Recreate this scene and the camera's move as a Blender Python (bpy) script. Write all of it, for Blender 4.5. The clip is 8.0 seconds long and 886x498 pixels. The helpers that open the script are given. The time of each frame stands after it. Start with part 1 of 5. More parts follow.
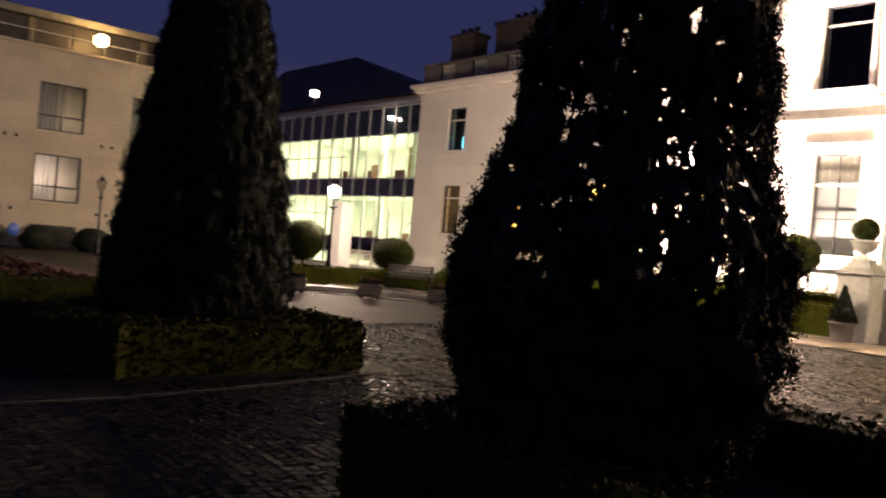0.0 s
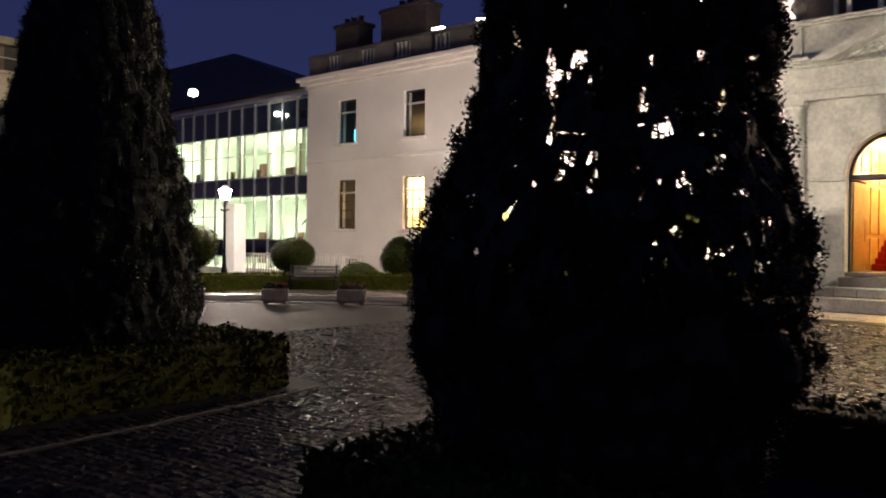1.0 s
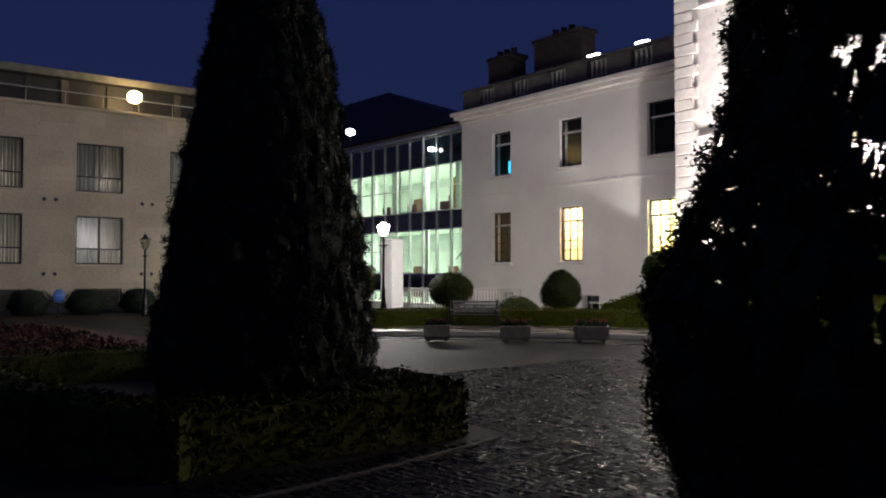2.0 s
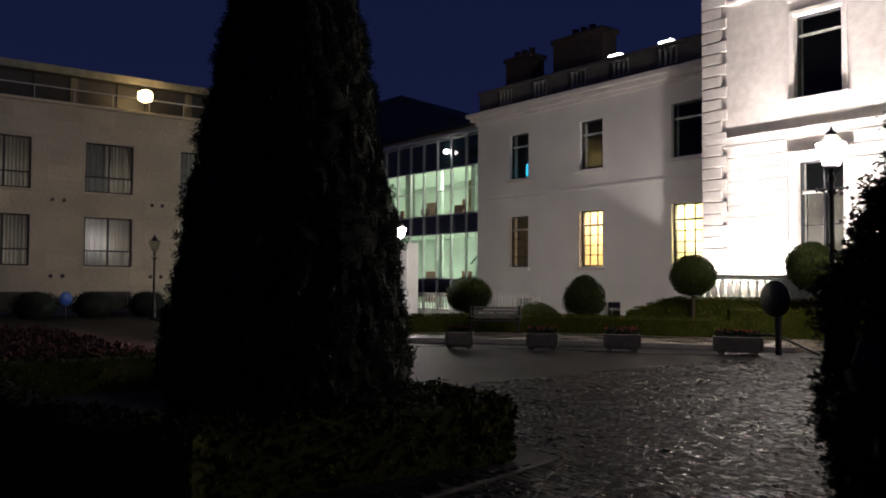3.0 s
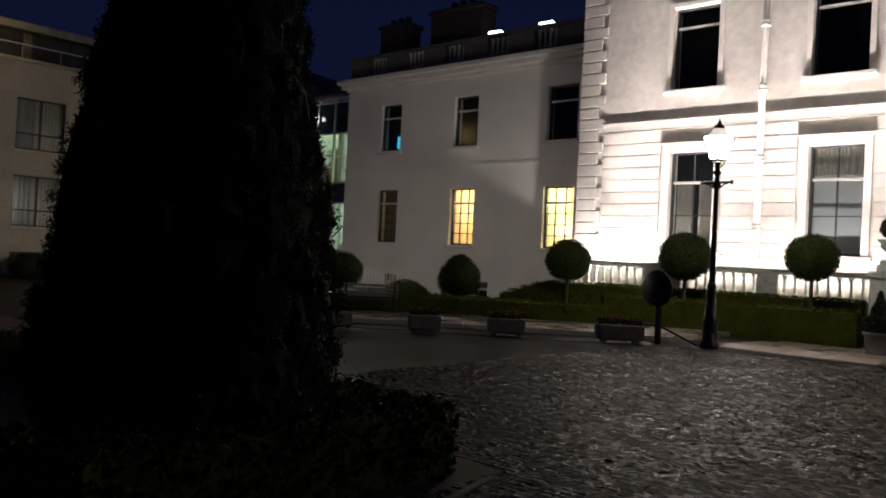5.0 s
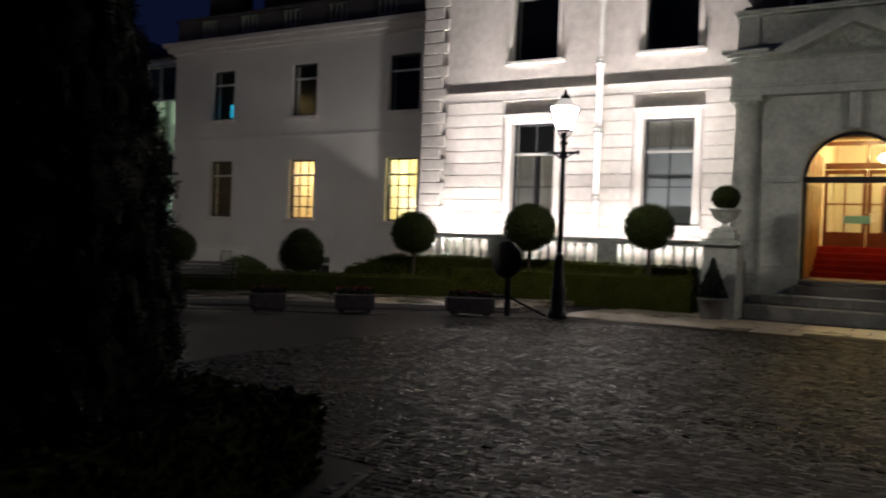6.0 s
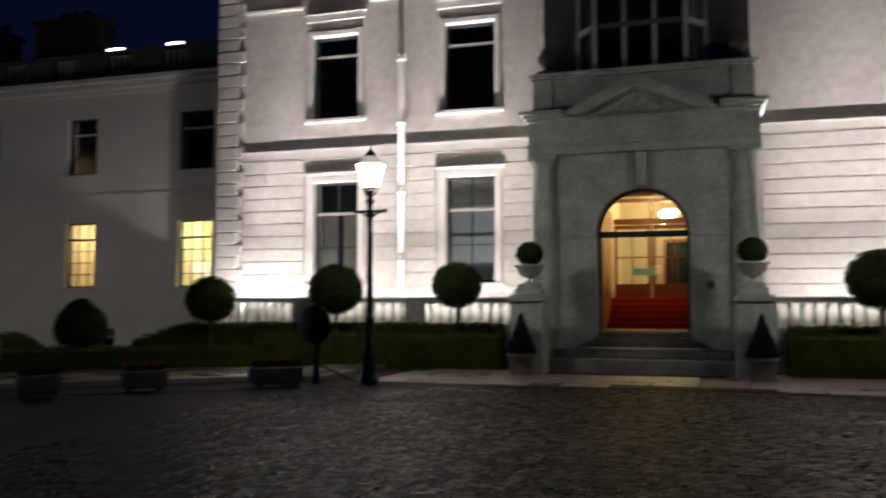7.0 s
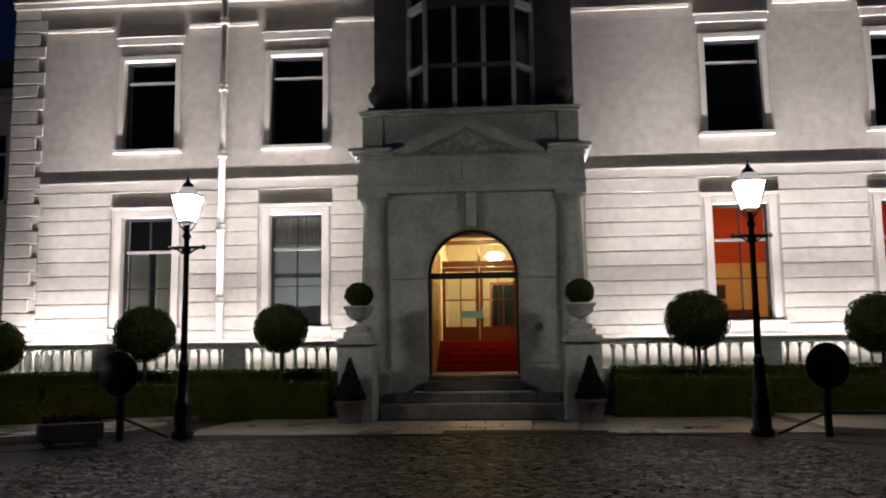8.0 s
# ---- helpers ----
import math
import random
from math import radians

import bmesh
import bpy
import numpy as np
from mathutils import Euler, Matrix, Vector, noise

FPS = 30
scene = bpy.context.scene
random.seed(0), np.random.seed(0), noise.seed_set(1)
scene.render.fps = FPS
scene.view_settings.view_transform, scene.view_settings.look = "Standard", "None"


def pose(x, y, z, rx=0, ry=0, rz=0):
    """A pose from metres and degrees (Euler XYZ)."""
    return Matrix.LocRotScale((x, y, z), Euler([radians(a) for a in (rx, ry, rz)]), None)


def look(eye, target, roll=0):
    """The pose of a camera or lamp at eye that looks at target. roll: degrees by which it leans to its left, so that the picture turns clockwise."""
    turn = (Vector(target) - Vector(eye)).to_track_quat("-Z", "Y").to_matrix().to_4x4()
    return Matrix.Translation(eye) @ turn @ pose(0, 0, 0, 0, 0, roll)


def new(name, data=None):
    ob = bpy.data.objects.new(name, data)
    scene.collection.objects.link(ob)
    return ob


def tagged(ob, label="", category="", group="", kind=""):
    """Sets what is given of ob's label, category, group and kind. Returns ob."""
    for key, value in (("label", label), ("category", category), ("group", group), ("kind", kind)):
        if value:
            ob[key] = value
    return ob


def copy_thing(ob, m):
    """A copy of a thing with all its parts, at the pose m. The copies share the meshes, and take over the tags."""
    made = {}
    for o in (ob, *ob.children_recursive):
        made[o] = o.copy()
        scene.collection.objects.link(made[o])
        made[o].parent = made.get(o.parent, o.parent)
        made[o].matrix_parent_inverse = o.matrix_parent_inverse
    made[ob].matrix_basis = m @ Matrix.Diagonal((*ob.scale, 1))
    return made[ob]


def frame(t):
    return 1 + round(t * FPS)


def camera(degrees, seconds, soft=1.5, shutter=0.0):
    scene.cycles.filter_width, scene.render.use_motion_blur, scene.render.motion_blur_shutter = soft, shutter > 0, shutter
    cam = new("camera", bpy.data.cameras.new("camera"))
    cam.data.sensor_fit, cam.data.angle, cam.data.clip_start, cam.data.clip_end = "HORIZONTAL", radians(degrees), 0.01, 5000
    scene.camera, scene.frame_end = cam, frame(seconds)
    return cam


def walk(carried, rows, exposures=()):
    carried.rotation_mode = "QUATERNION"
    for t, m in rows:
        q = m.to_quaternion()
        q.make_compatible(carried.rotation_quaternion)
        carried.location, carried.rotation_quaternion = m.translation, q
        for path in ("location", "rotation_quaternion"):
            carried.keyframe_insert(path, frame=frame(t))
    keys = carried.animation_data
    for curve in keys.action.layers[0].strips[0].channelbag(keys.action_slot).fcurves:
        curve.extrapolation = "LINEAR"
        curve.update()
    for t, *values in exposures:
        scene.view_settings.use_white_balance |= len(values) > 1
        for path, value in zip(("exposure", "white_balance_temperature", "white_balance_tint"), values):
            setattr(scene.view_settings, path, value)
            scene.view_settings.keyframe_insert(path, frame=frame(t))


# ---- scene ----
cam = camera(56.3, 8.0, soft=1.9, shutter=0.4)
PATH = [
    (0, (6.203, -24.369, 1.521), (4.695, -23.055, 1.513), 4.8),
    (0.5, (5.727, -24.18, 1.494), (4.342, -22.737, 1.477), 3.3),
    (1, (5.327, -24.082, 1.532), (4.003, -22.584, 1.518), 0.7),
    (1.5, (4.984, -23.983, 1.586), (3.448, -22.703, 1.628), -0.7),
    (3, (3.664, -23.528, 1.547), (2.082, -22.307, 1.622), 0.4),
    (3.5, (3.273, -23.457, 1.532), (1.769, -22.14, 1.569), 1.7),
    (4, (3.011, -23.446, 1.563), (1.655, -21.976, 1.577), 2.6),
    (4.2, (2.926, -23.453, 1.588), (1.57, -21.984, 1.605), 3.2),
    (5.5, (2.082, -23.277, 1.653), (0.808, -21.735, 1.669), 1.7),
    (6, (1.804, -22.963, 1.619), (0.787, -21.242, 1.591), 2.1),
    (6.5, (1.589, -22.615, 1.654), (0.71, -20.819, 1.675), 1.4),
    (7, (1.313, -22.344, 1.643), (0.737, -20.433, 1.771), 0.0),
    (7.5, (1.102, -21.955, 1.632), (0.834, -19.983, 1.838), -0.1),
    (8, (0.977, -21.582, 1.586), (0.825, -19.601, 1.822), -0.7),
]
EXPOSURES = [(0.0, 2.85, 9000, 28), (1.0, 2.75, 7500, 22), (1.5, 2.85, 6300, 16), (1.7, 2.6, 6300, 16), (3.0, 1.4, 6500, 17), (4.0, 0.7, 6650, 16), (5.5, 0.78, 6500, 15), (6.0, 0.38, 6350, 14), (6.5, 0.08, 6250, 13), (8.0, -0.1, 6250, 16)]
walk(cam, [(t, look(eye, target, roll)) for t, eye, target, roll in PATH], EXPOSURES)

# ---- sky: the last blue of dusk ----
world = bpy.data.worlds.new("dusk_sky")
scene.world = world
world.use_nodes = True
wn = world.node_tree
wn.nodes.clear()
w_out = wn.nodes.new("ShaderNodeOutputWorld")
w_bg = wn.nodes.new("ShaderNodeBackground")
w_ramp = wn.nodes.new("ShaderNodeValToRGB")
w_sep = wn.nodes.new("ShaderNodeSeparateXYZ")
w_tc = wn.nodes.new("ShaderNodeTexCoord")
w_ramp.color_ramp.elements[0].position, w_ramp.color_ramp.elements[0].color = 0.0, (0.20, 0.155, 0.30, 1)
w_ramp.color_ramp.elements[1].position, w_ramp.color_ramp.elements[1].color = 0.7, (0.008, 0.016, 0.075, 1)
w_low = w_ramp.color_ramp.elements.new(0.09)
w_low.color = (0.075, 0.062, 0.14, 1)
w_mid = w_ramp.color_ramp.elements.new(0.2)
w_mid.color = (0.016, 0.026, 0.095, 1)
wn.links.new(w_tc.outputs["Generated"], w_sep.inputs[0])
wn.links.new(w_sep.outputs["Z"], w_ramp.inputs[0])
wn.links.new(w_ramp.outputs[0], w_bg.inputs[0])
wn.links.new(w_bg.outputs[0], w_out.inputs[0])
w_bg.inputs[1].default_value = 0.145

WARM = (1.0, 0.86, 0.66)
FLOOD = (1.0, 0.94, 0.90)


def lamp_light(name, kind, at, watts, colour, size=0.1, target=None, spot=130, blend=0.15):
    data = bpy.data.lights.new(name, kind)
    data.energy, data.color = watts, colour
    if kind == "AREA":
        data.size = size
    else:
        data.shadow_soft_size = size
    if kind == "SPOT":
        data.spot_size, data.spot_blend = radians(spot), blend
    ob = new(name, data)
    ob.matrix_world = look(at, target) if target else Matrix.Translation(at)
    return ob


# uplights along the foot of the main front, behind the balustrade
FLOODS = [-10.95, -9.0, -6.5, -4.2, 4.6, 7.0, 9.4, 12.0]
for fx in FLOODS:
    wash = lamp_light("flood_wash", "AREA", (fx, -1.13, 1.135), 74 if fx > -10 else 7, FLOOD, 2.3 if fx > -10 else 0.3, (fx, -0.80, 4.0))
    wash.data.shape, wash.data.size_y, wash.data.spread = "RECTANGLE", 0.05, radians(164)
    beam = lamp_light("flood_beam", "AREA", (fx, -1.13, 1.15), 100 if fx > -10 else 45, FLOOD, 2.3 if fx > -10 else 0.3, (fx, -0.75, 8.0))
    beam.data.shape, beam.data.size_y, beam.data.spread = "RECTANGLE", 0.04, radians(44)
lamp_light("corner_flood", "SPOT", (-10.95, -1.2, 1.16), 430, FLOOD, 0.05, (-10.97, -0.80, 4.0), 128, 0.12)

# ---- materials ----


def mat(name, col, rough=0.7, metal=0.0, var=0.2, scale=1.2, fine=25.0, bump=0.15, spec=0.5, col2=None, piece=0.0, coat=0.0, rvar=0.0):
    """A surface with stains at one scale, grain at another and fine relief."""
    m = bpy.data.materials.new(name)
    m.use_nodes = True
    t = m.node_tree
    b = t.nodes["Principled BSDF"]
    tc = t.nodes.new("ShaderNodeTexCoord")
    n1, n2 = t.nodes.new("ShaderNodeTexNoise"), t.nodes.new("ShaderNodeTexNoise")
    n1.inputs["Scale"].default_value, n1.inputs["Detail"].default_value = scale, 5
    n2.inputs["Scale"].default_value, n2.inputs["Detail"].default_value = fine, 4
    mixv = t.nodes.new("ShaderNodeMath")
    mixv.operation = "MULTIPLY_ADD"
    mixv.inputs[1].default_value = 0.45
    half = t.nodes.new("ShaderNodeMath")
    half.operation = "MULTIPLY"
    half.inputs[1].default_value = 0.55
    ramp = t.nodes.new("ShaderNodeValToRGB")
    c2 = col2 or tuple(c * (1 - 1.6 * var) for c in col)
    hi = tuple(min(1, c * (1 + var)) for c in col)
    ramp.color_ramp.elements[0].position, ramp.color_ramp.elements[0].color = 0.3, (*c2, 1)
    ramp.color_ramp.elements[1].position, ramp.color_ramp.elements[1].color = 0.7, (*hi, 1)
    for n in (n1, n2):
        t.links.new(tc.outputs["Object"], n.inputs["Vector"])
    t.links.new(n1.outputs["Fac"], half.inputs[0])
    t.links.new(n2.outputs["Fac"], mixv.inputs[0])
    t.links.new(half.outputs[0], mixv.inputs[2])
    fac = mixv.outputs[0]
    if piece:
        info, geo = t.nodes.new("ShaderNodeObjectInfo"), t.nodes.new("ShaderNodeNewGeometry")
        both, add = t.nodes.new("ShaderNodeMath"), t.nodes.new("ShaderNodeMath")
        both.operation, add.operation = "ADD", "MULTIPLY_ADD"
        t.links.new(info.outputs["Random"], both.inputs[0])
        t.links.new(geo.outputs["Random Per Island"], both.inputs[1])
        shift = t.nodes.new("ShaderNodeMath")
        shift.operation = "SUBTRACT"
        shift.inputs[1].default_value = 0.9
        t.links.new(both.outputs[0], shift.inputs[0])
        add.inputs[1].default_value = piece
        t.links.new(shift.outputs[0], add.inputs[0])
        t.links.new(fac, add.inputs[2])
        fac = add.outputs[0]
    t.links.new(fac, ramp.inputs[0])
    t.links.new(ramp.outputs[0], b.inputs["Base Color"])
    b.inputs["Roughness"].default_value, b.inputs["Metallic"].default_value = rough, metal
    b.inputs["Specular IOR Level"].default_value = spec
    if rvar:
        mr = t.nodes.new("ShaderNodeMapRange")
        mr.inputs["From Min"].default_value, mr.inputs["From Max"].default_value = 0.3, 0.7
        mr.inputs["To Min"].default_value, mr.inputs["To Max"].default_value = rough - rvar, rough + rvar
        t.links.new(fac, mr.inputs["Value"])
        t.links.new(mr.outputs[0], b.inputs["Roughness"])
    b.inputs["Coat Weight"].default_value = coat
    b.inputs["Coat Roughness"].default_value = 0.15
    if bump:
        bn = t.nodes.new("ShaderNodeBump")
        bn.inputs["Strength"].default_value, bn.inputs["Distance"].default_value = bump, 0.02
        t.links.new(n2.outputs["Fac"], bn.inputs["Height"])
        t.links.new(bn.outputs[0], b.inputs["Normal"])
    return m


def glow(name, col, strength):
    m = bpy.data.materials.new(name)
    m.use_nodes = True
    b = m.node_tree.nodes["Principled BSDF"]
    b.inputs["Base Color"].default_value = (*col, 1)
    b.inputs["Emission Color"].default_value = (*col, 1)
    b.inputs["Emission Strength"].default_value = strength
    return m


def glass(name, tint, mix=0.12, rough=0.02):
    """A thin pane: mostly clear, with a sharp reflection."""
    m = bpy.data.materials.new(name)
    m.use_nodes = True
    t = m.node_tree
    t.nodes.clear()
    out, mx = t.nodes.new("ShaderNodeOutputMaterial"), t.nodes.new("ShaderNodeMixShader")
    tr, gl = t.nodes.new("ShaderNodeBsdfTransparent"), t.nodes.new("ShaderNodeBsdfGlossy")
    tr.inputs[0].default_value = (*tint, 1)
    gl.inputs["Roughness"].default_value = rough
    mx.inputs[0].default_value = mix
    t.links.new(tr.outputs[0], mx.inputs[1])
    t.links.new(gl.outputs[0], mx.inputs[2])
    t.links.new(mx.outputs[0], out.inputs[0])
    return m


STONE = mat("limestone_front", (0.60, 0.56, 0.51), 0.85, var=0.14, scale=0.7, fine=5, bump=0.2, piece=0.10)


def add_joints(m, width, height):
    """Fine ashlar joints as relief on a wall that runs along x."""
    t = m.node_tree
    b = t.nodes["Principled BSDF"]
    tc, sep, com = t.nodes.new("ShaderNodeTexCoord"), t.nodes.new("ShaderNodeSeparateXYZ"), t.nodes.new("ShaderNodeCombineXYZ")
    br, bn = t.nodes.new("ShaderNodeTexBrick"), t.nodes.new("ShaderNodeBump")
    br.inputs["Scale"].default_value = 1.0
    br.inputs["Brick Width"].default_value, br.inputs["Row Height"].default_value = width, height
    br.inputs["Mortar Size"].default_value, br.inputs["Mortar Smooth"].default_value = 0.012, 0.6
    t.links.new(tc.outputs["Object"], sep.inputs[0])
    t.links.new(sep.outputs["X"], com.inputs["X"])
    t.links.new(sep.outputs["Z"], com.inputs["Y"])
    t.links.new(com.outputs[0], br.inputs["Vector"])
    old = b.inputs["Normal"].links[0].from_socket
    bn.invert = True
    bn.inputs["Strength"].default_value, bn.inputs["Distance"].default_value = 0.35, 0.02
    t.links.new(br.outputs["Fac"], bn.inputs["Height"])
    t.links.new(old, bn.inputs["Normal"])
    t.links.new(bn.outputs[0], b.inputs["Normal"])


ASHLAR = mat("ashlar_limestone_wall", (0.58, 0.54, 0.49), 0.85, var=0.17, scale=0.5, fine=4, bump=0.15)
add_joints(ASHLAR, 1.1, 0.41)
STONE_TRIM = mat("dressed_stone_trim", (0.66, 0.62, 0.57), 0.8, var=0.1, scale=1.5, fine=30, bump=0.2)
PORCH = mat("grey_porch_stone", (0.49, 0.52, 0.455), 0.85, var=0.24, scale=1.3, fine=9, bump=0.2)
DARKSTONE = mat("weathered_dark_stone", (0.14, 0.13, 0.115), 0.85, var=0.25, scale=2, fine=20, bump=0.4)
DULLKERB = mat("dull_edging_stone", (0.05, 0.046, 0.042), 0.8, var=0.3, scale=3, fine=30, bump=0.4)
WORNSTEP = mat("worn_step_stone", (0.24, 0.235, 0.205), 0.75, var=0.3, scale=2.5, fine=18, bump=0.4)
RENDERED = mat("painted_render", (0.68, 0.66, 0.61), 0.9, var=0.1, scale=0.5, fine=22, bump=0.2)
BEIGE = mat("beige_stone_cladding", (0.57, 0.505, 0.375), 0.9, var=0.14, scale=0.6, fine=9, bump=0.2, piece=0.18)
SLATE = mat("dark_slate", (0.035, 0.037, 0.042), 0.6, var=0.3, scale=1, fine=12)
BRICK = mat("chimney_brick", (0.055, 0.042, 0.038), 0.9, var=0.3, scale=3, fine=30)
IRON = mat("black_painted_iron", (0.012, 0.012, 0.014), 0.35, 0.3, var=0.3, scale=8, fine=60, bump=0.08, spec=0.6)
LEAD = mat("pale_painted_pipe", (0.62, 0.60, 0.55), 0.6, var=0.12, scale=4, fine=40, bump=0.1)
SASH = mat("white_sash_paint", (0.55, 0.54, 0.50), 0.5, var=0.08, scale=6, fine=60, bump=0.05)
DARKFRAME = mat("dark_window_frame", (0.03, 0.03, 0.035), 0.5, var=0.2, scale=6, fine=60, bump=0.05)
PANE = glass("window_glass", (0.82, 0.85, 0.85), 0.025, 0.15)
GREENPANE = glass("green_tinted_glass", (0.78, 0.92, 0.85), 0.07)
LANTERN_GLASS = glass("lantern_glass", (0.95, 0.95, 0.92), 0.05)
SPANDREL = mat("dark_green_spandrel_glass", (0.010, 0.022, 0.022), 0.08, var=0.2, scale=2, fine=30, bump=0.0, spec=0.7)
ALU = mat("pale_aluminium_mullion", (0.55, 0.58, 0.57), 0.4, 0.5, var=0.1, scale=4, fine=50, bump=0.03)
ASPHALT = mat("worn_damp_asphalt", (0.021, 0.0185, 0.017), 0.65, var=0.35, scale=0.35, fine=70, bump=0.5, spec=0.2, rvar=0.15)
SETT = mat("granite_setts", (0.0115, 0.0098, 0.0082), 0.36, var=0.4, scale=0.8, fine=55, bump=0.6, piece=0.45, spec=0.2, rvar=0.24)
FLAG = mat("stone_flags", (0.26, 0.222, 0.172), 0.3, var=0.32, scale=1.2, fine=28, bump=0.3, piece=0.32, rvar=0.12)
KERB = mat("granite_kerb", (0.30, 0.285, 0.26), 0.7, var=0.2, scale=2, fine=40, bump=0.3)
TROUGH = mat("weathered_stone_trough", (0.15, 0.13, 0.11), 0.75, var=0.3, scale=5, fine=40, bump=0.3)
SOIL = mat("dark_soil", (0.035, 0.024, 0.017), 0.95, var=0.4, scale=3, fine=30, bump=0.8)
REDSOIL = mat("reddish_bark_mulch", (0.11, 0.045, 0.030), 0.95, var=0.4, scale=3, fine=24, bump=0.8)
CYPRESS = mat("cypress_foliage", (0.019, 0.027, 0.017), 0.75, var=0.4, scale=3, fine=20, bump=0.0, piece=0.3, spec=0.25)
# darker than BOX: the shade of plants seen in silhouette is put into colour
BALL = mat("shade_dark_foliage", (0.032, 0.044, 0.008), 0.75, var=0.35, scale=3, fine=20, bump=0.0, piece=0.35, spec=0.15)
# brighter copy of BOX for the front hedges: glow from the wall put into colour
FRONTBOX = mat("floodlit_box_foliage", (0.064, 0.075, 0.009), 0.8, var=0.25, scale=3, fine=20, bump=0.0, piece=0.2, spec=0.12)
BOX = mat("clipped_box_foliage", (0.042, 0.050, 0.010), 0.8, var=0.25, scale=3, fine=20, bump=0.0, piece=0.22, spec=0.12)
BARK = mat("grey_brown_bark", (0.07, 0.05, 0.035), 0.9, var=0.3, scale=6, fine=40, bump=0.6)
# lighter red for the stair nosings, light on the tread edges painted in
LITRED = mat("lit_red_carpet_edge", (0.42, 0.045, 0.04), 0.9, var=0.2, scale=6, fine=150, bump=0.3)
RED = mat("red_carpet", (0.30, 0.012, 0.014), 0.95, var=0.2, scale=6, fine=150, bump=0.3)
WOOD = mat("varnished_oak", (0.38, 0.21, 0.045), 0.35, var=0.25, scale=2.5, fine=22, bump=0.08, coat=0.3)
DARKWOOD = mat("dark_mahogany", (0.16, 0.05, 0.022), 0.35, var=0.3, scale=3, fine=25, bump=0.08, coat=0.3)
CREAM = mat("cream_plaster", (0.74, 0.66, 0.48), 0.9, var=0.06, scale=1.5, fine=30, bump=0.05)
YELLOW = mat("yellow_wall_paint", (0.80, 0.62, 0.22), 0.9, var=0.06, scale=1.5, fine=30, bump=0.05)
WHITE = mat("white_plaster", (0.78, 0.80, 0.77), 0.9, var=0.05, scale=1.5, fine=30, bump=0.05)
# near-black colour stands in for the darkness inside rooms
DIM = mat("painted_room_gloom", (0.06, 0.06, 0.06), 0.9, var=0.1, scale=1.5, fine=30, bump=0.05)
GREYBLIND = mat("grey_roller_blind", (0.42, 0.44, 0.45), 0.9, var=0.1, scale=1.5, fine=60, bump=0.1)
CURTAIN = mat("pale_net_curtain", (0.60, 0.58, 0.52), 0.9, var=0.15, scale=2, fine=60, bump=0.1)


def sheer(m, share):
    """Lets light from behind glow through a cloth."""
    t = m.node_tree
    out, b = t.nodes["Material Output"], t.nodes["Principled BSDF"]
    tl, mx = t.nodes.new("ShaderNodeBsdfTranslucent"), t.nodes.new("ShaderNodeMixShader")
    tl.inputs[0].default_value = (0.75, 0.72, 0.66, 1)
    mx.inputs[0].default_value = share
    t.links.new(b.outputs[0], mx.inputs[1])
    t.links.new(tl.outputs[0], mx.inputs[2])
    t.links.new(mx.outputs[0], out.inputs[0])


sheer(CURTAIN, 0.5)
sheer(GREYBLIND, 0.3)
ORANGE = mat("orange_red_wall_paint", (0.62, 0.10, 0.025), 0.85, var=0.08, scale=1.5, fine=30, bump=0.05)
BRASS = mat("brass", (0.75, 0.52, 0.18), 0.25, 1.0, var=0.1, scale=8, fine=60, bump=0.03)
PETAL = mat("red_geranium_petals", (0.35, 0.03, 0.03), 0.6, var=0.3, scale=8, fine=40, bump=0.0, piece=0.2)
LANTERN = glow("lit_lantern_diffuser", (1.0, 0.93, 0.84), 78)
BRIGHT_LANTERN = glow("bright_lantern_diffuser", (1.0, 0.95, 0.86), 170)
BULB = glow("lit_flood_lens", (1.0, 0.97, 0.92), 6)
WARMBULB = glow("lit_warm_lens", (1.0, 0.70, 0.28), 9)
CHANDELIER = glow("lit_chandelier_glass", (1.0, 0.90, 0.65), 14)
SHADE = glow("lit_lamp_shade", (1.0, 0.85, 0.62), 0.7)
WARMSHADE = glow("lit_warm_shade", (1.0, 0.60, 0.20), 1.3)
# weak emission stands for lantern light coming through the roof
OPAL = glow("lit_opal_roof_glass", (1.0, 0.94, 0.85), 0.45)
TEAL = glow("lit_blue_screen", (0.03, 0.50, 0.75), 0.7)
BLUESIGN = mat("pale_blue_notice", (0.16, 0.42, 0.55), 0.5, var=0.08, scale=3, fine=40, bump=0.0)
PARKSIGN = mat("blue_sign_face", (0.04, 0.12, 0.45), 0.4, var=0.05, scale=3, fine=40, bump=0.0)

# ---- shaping helpers ----


def part(name, bm, material, parent=None, label=""):
    me = bpy.data.meshes.new(name)
    bm.to_mesh(me)
    bm.free()
    return part_of(name, me, material, parent, label)


def part_of(name, me, material, parent=None, label=""):
    if not me.materials:
        me.materials.append(material)
    ob = new(name, me)
    ob.parent = parent
    if label:
        ob["label"] = label
    return ob


def thing(name, at=(0, 0, 0), label="", category="", group="", kind="", rz=0):
    ob = new(name)
    ob.matrix_basis = pose(*at, 0, 0, rz)
    ob.empty_display_size = 0.2
    return tagged(ob, label, category, group, kind)


def box(bm, x0, y0, z0, x1, y1, z1, bevel=0.0):
    v = [bm.verts.new(p) for p in ((x0, y0, z0), (x1, y0, z0), (x1, y1, z0), (x0, y1, z0), (x0, y0, z1), (x1, y0, z1), (x1, y1, z1), (x0, y1, z1))]
    fs = [bm.faces.new([v[i] for i in q]) for q in ((3, 2, 1, 0), (4, 5, 6, 7), (0, 1, 5, 4), (1, 2, 6, 5), (2, 3, 7, 6), (3, 0, 4, 7))]
    if bevel:
        es = list({e for f in fs for e in f.edges})
        bmesh.ops.bevel(bm, geom=es, offset=bevel, segments=1, affect="EDGES")
    return bm


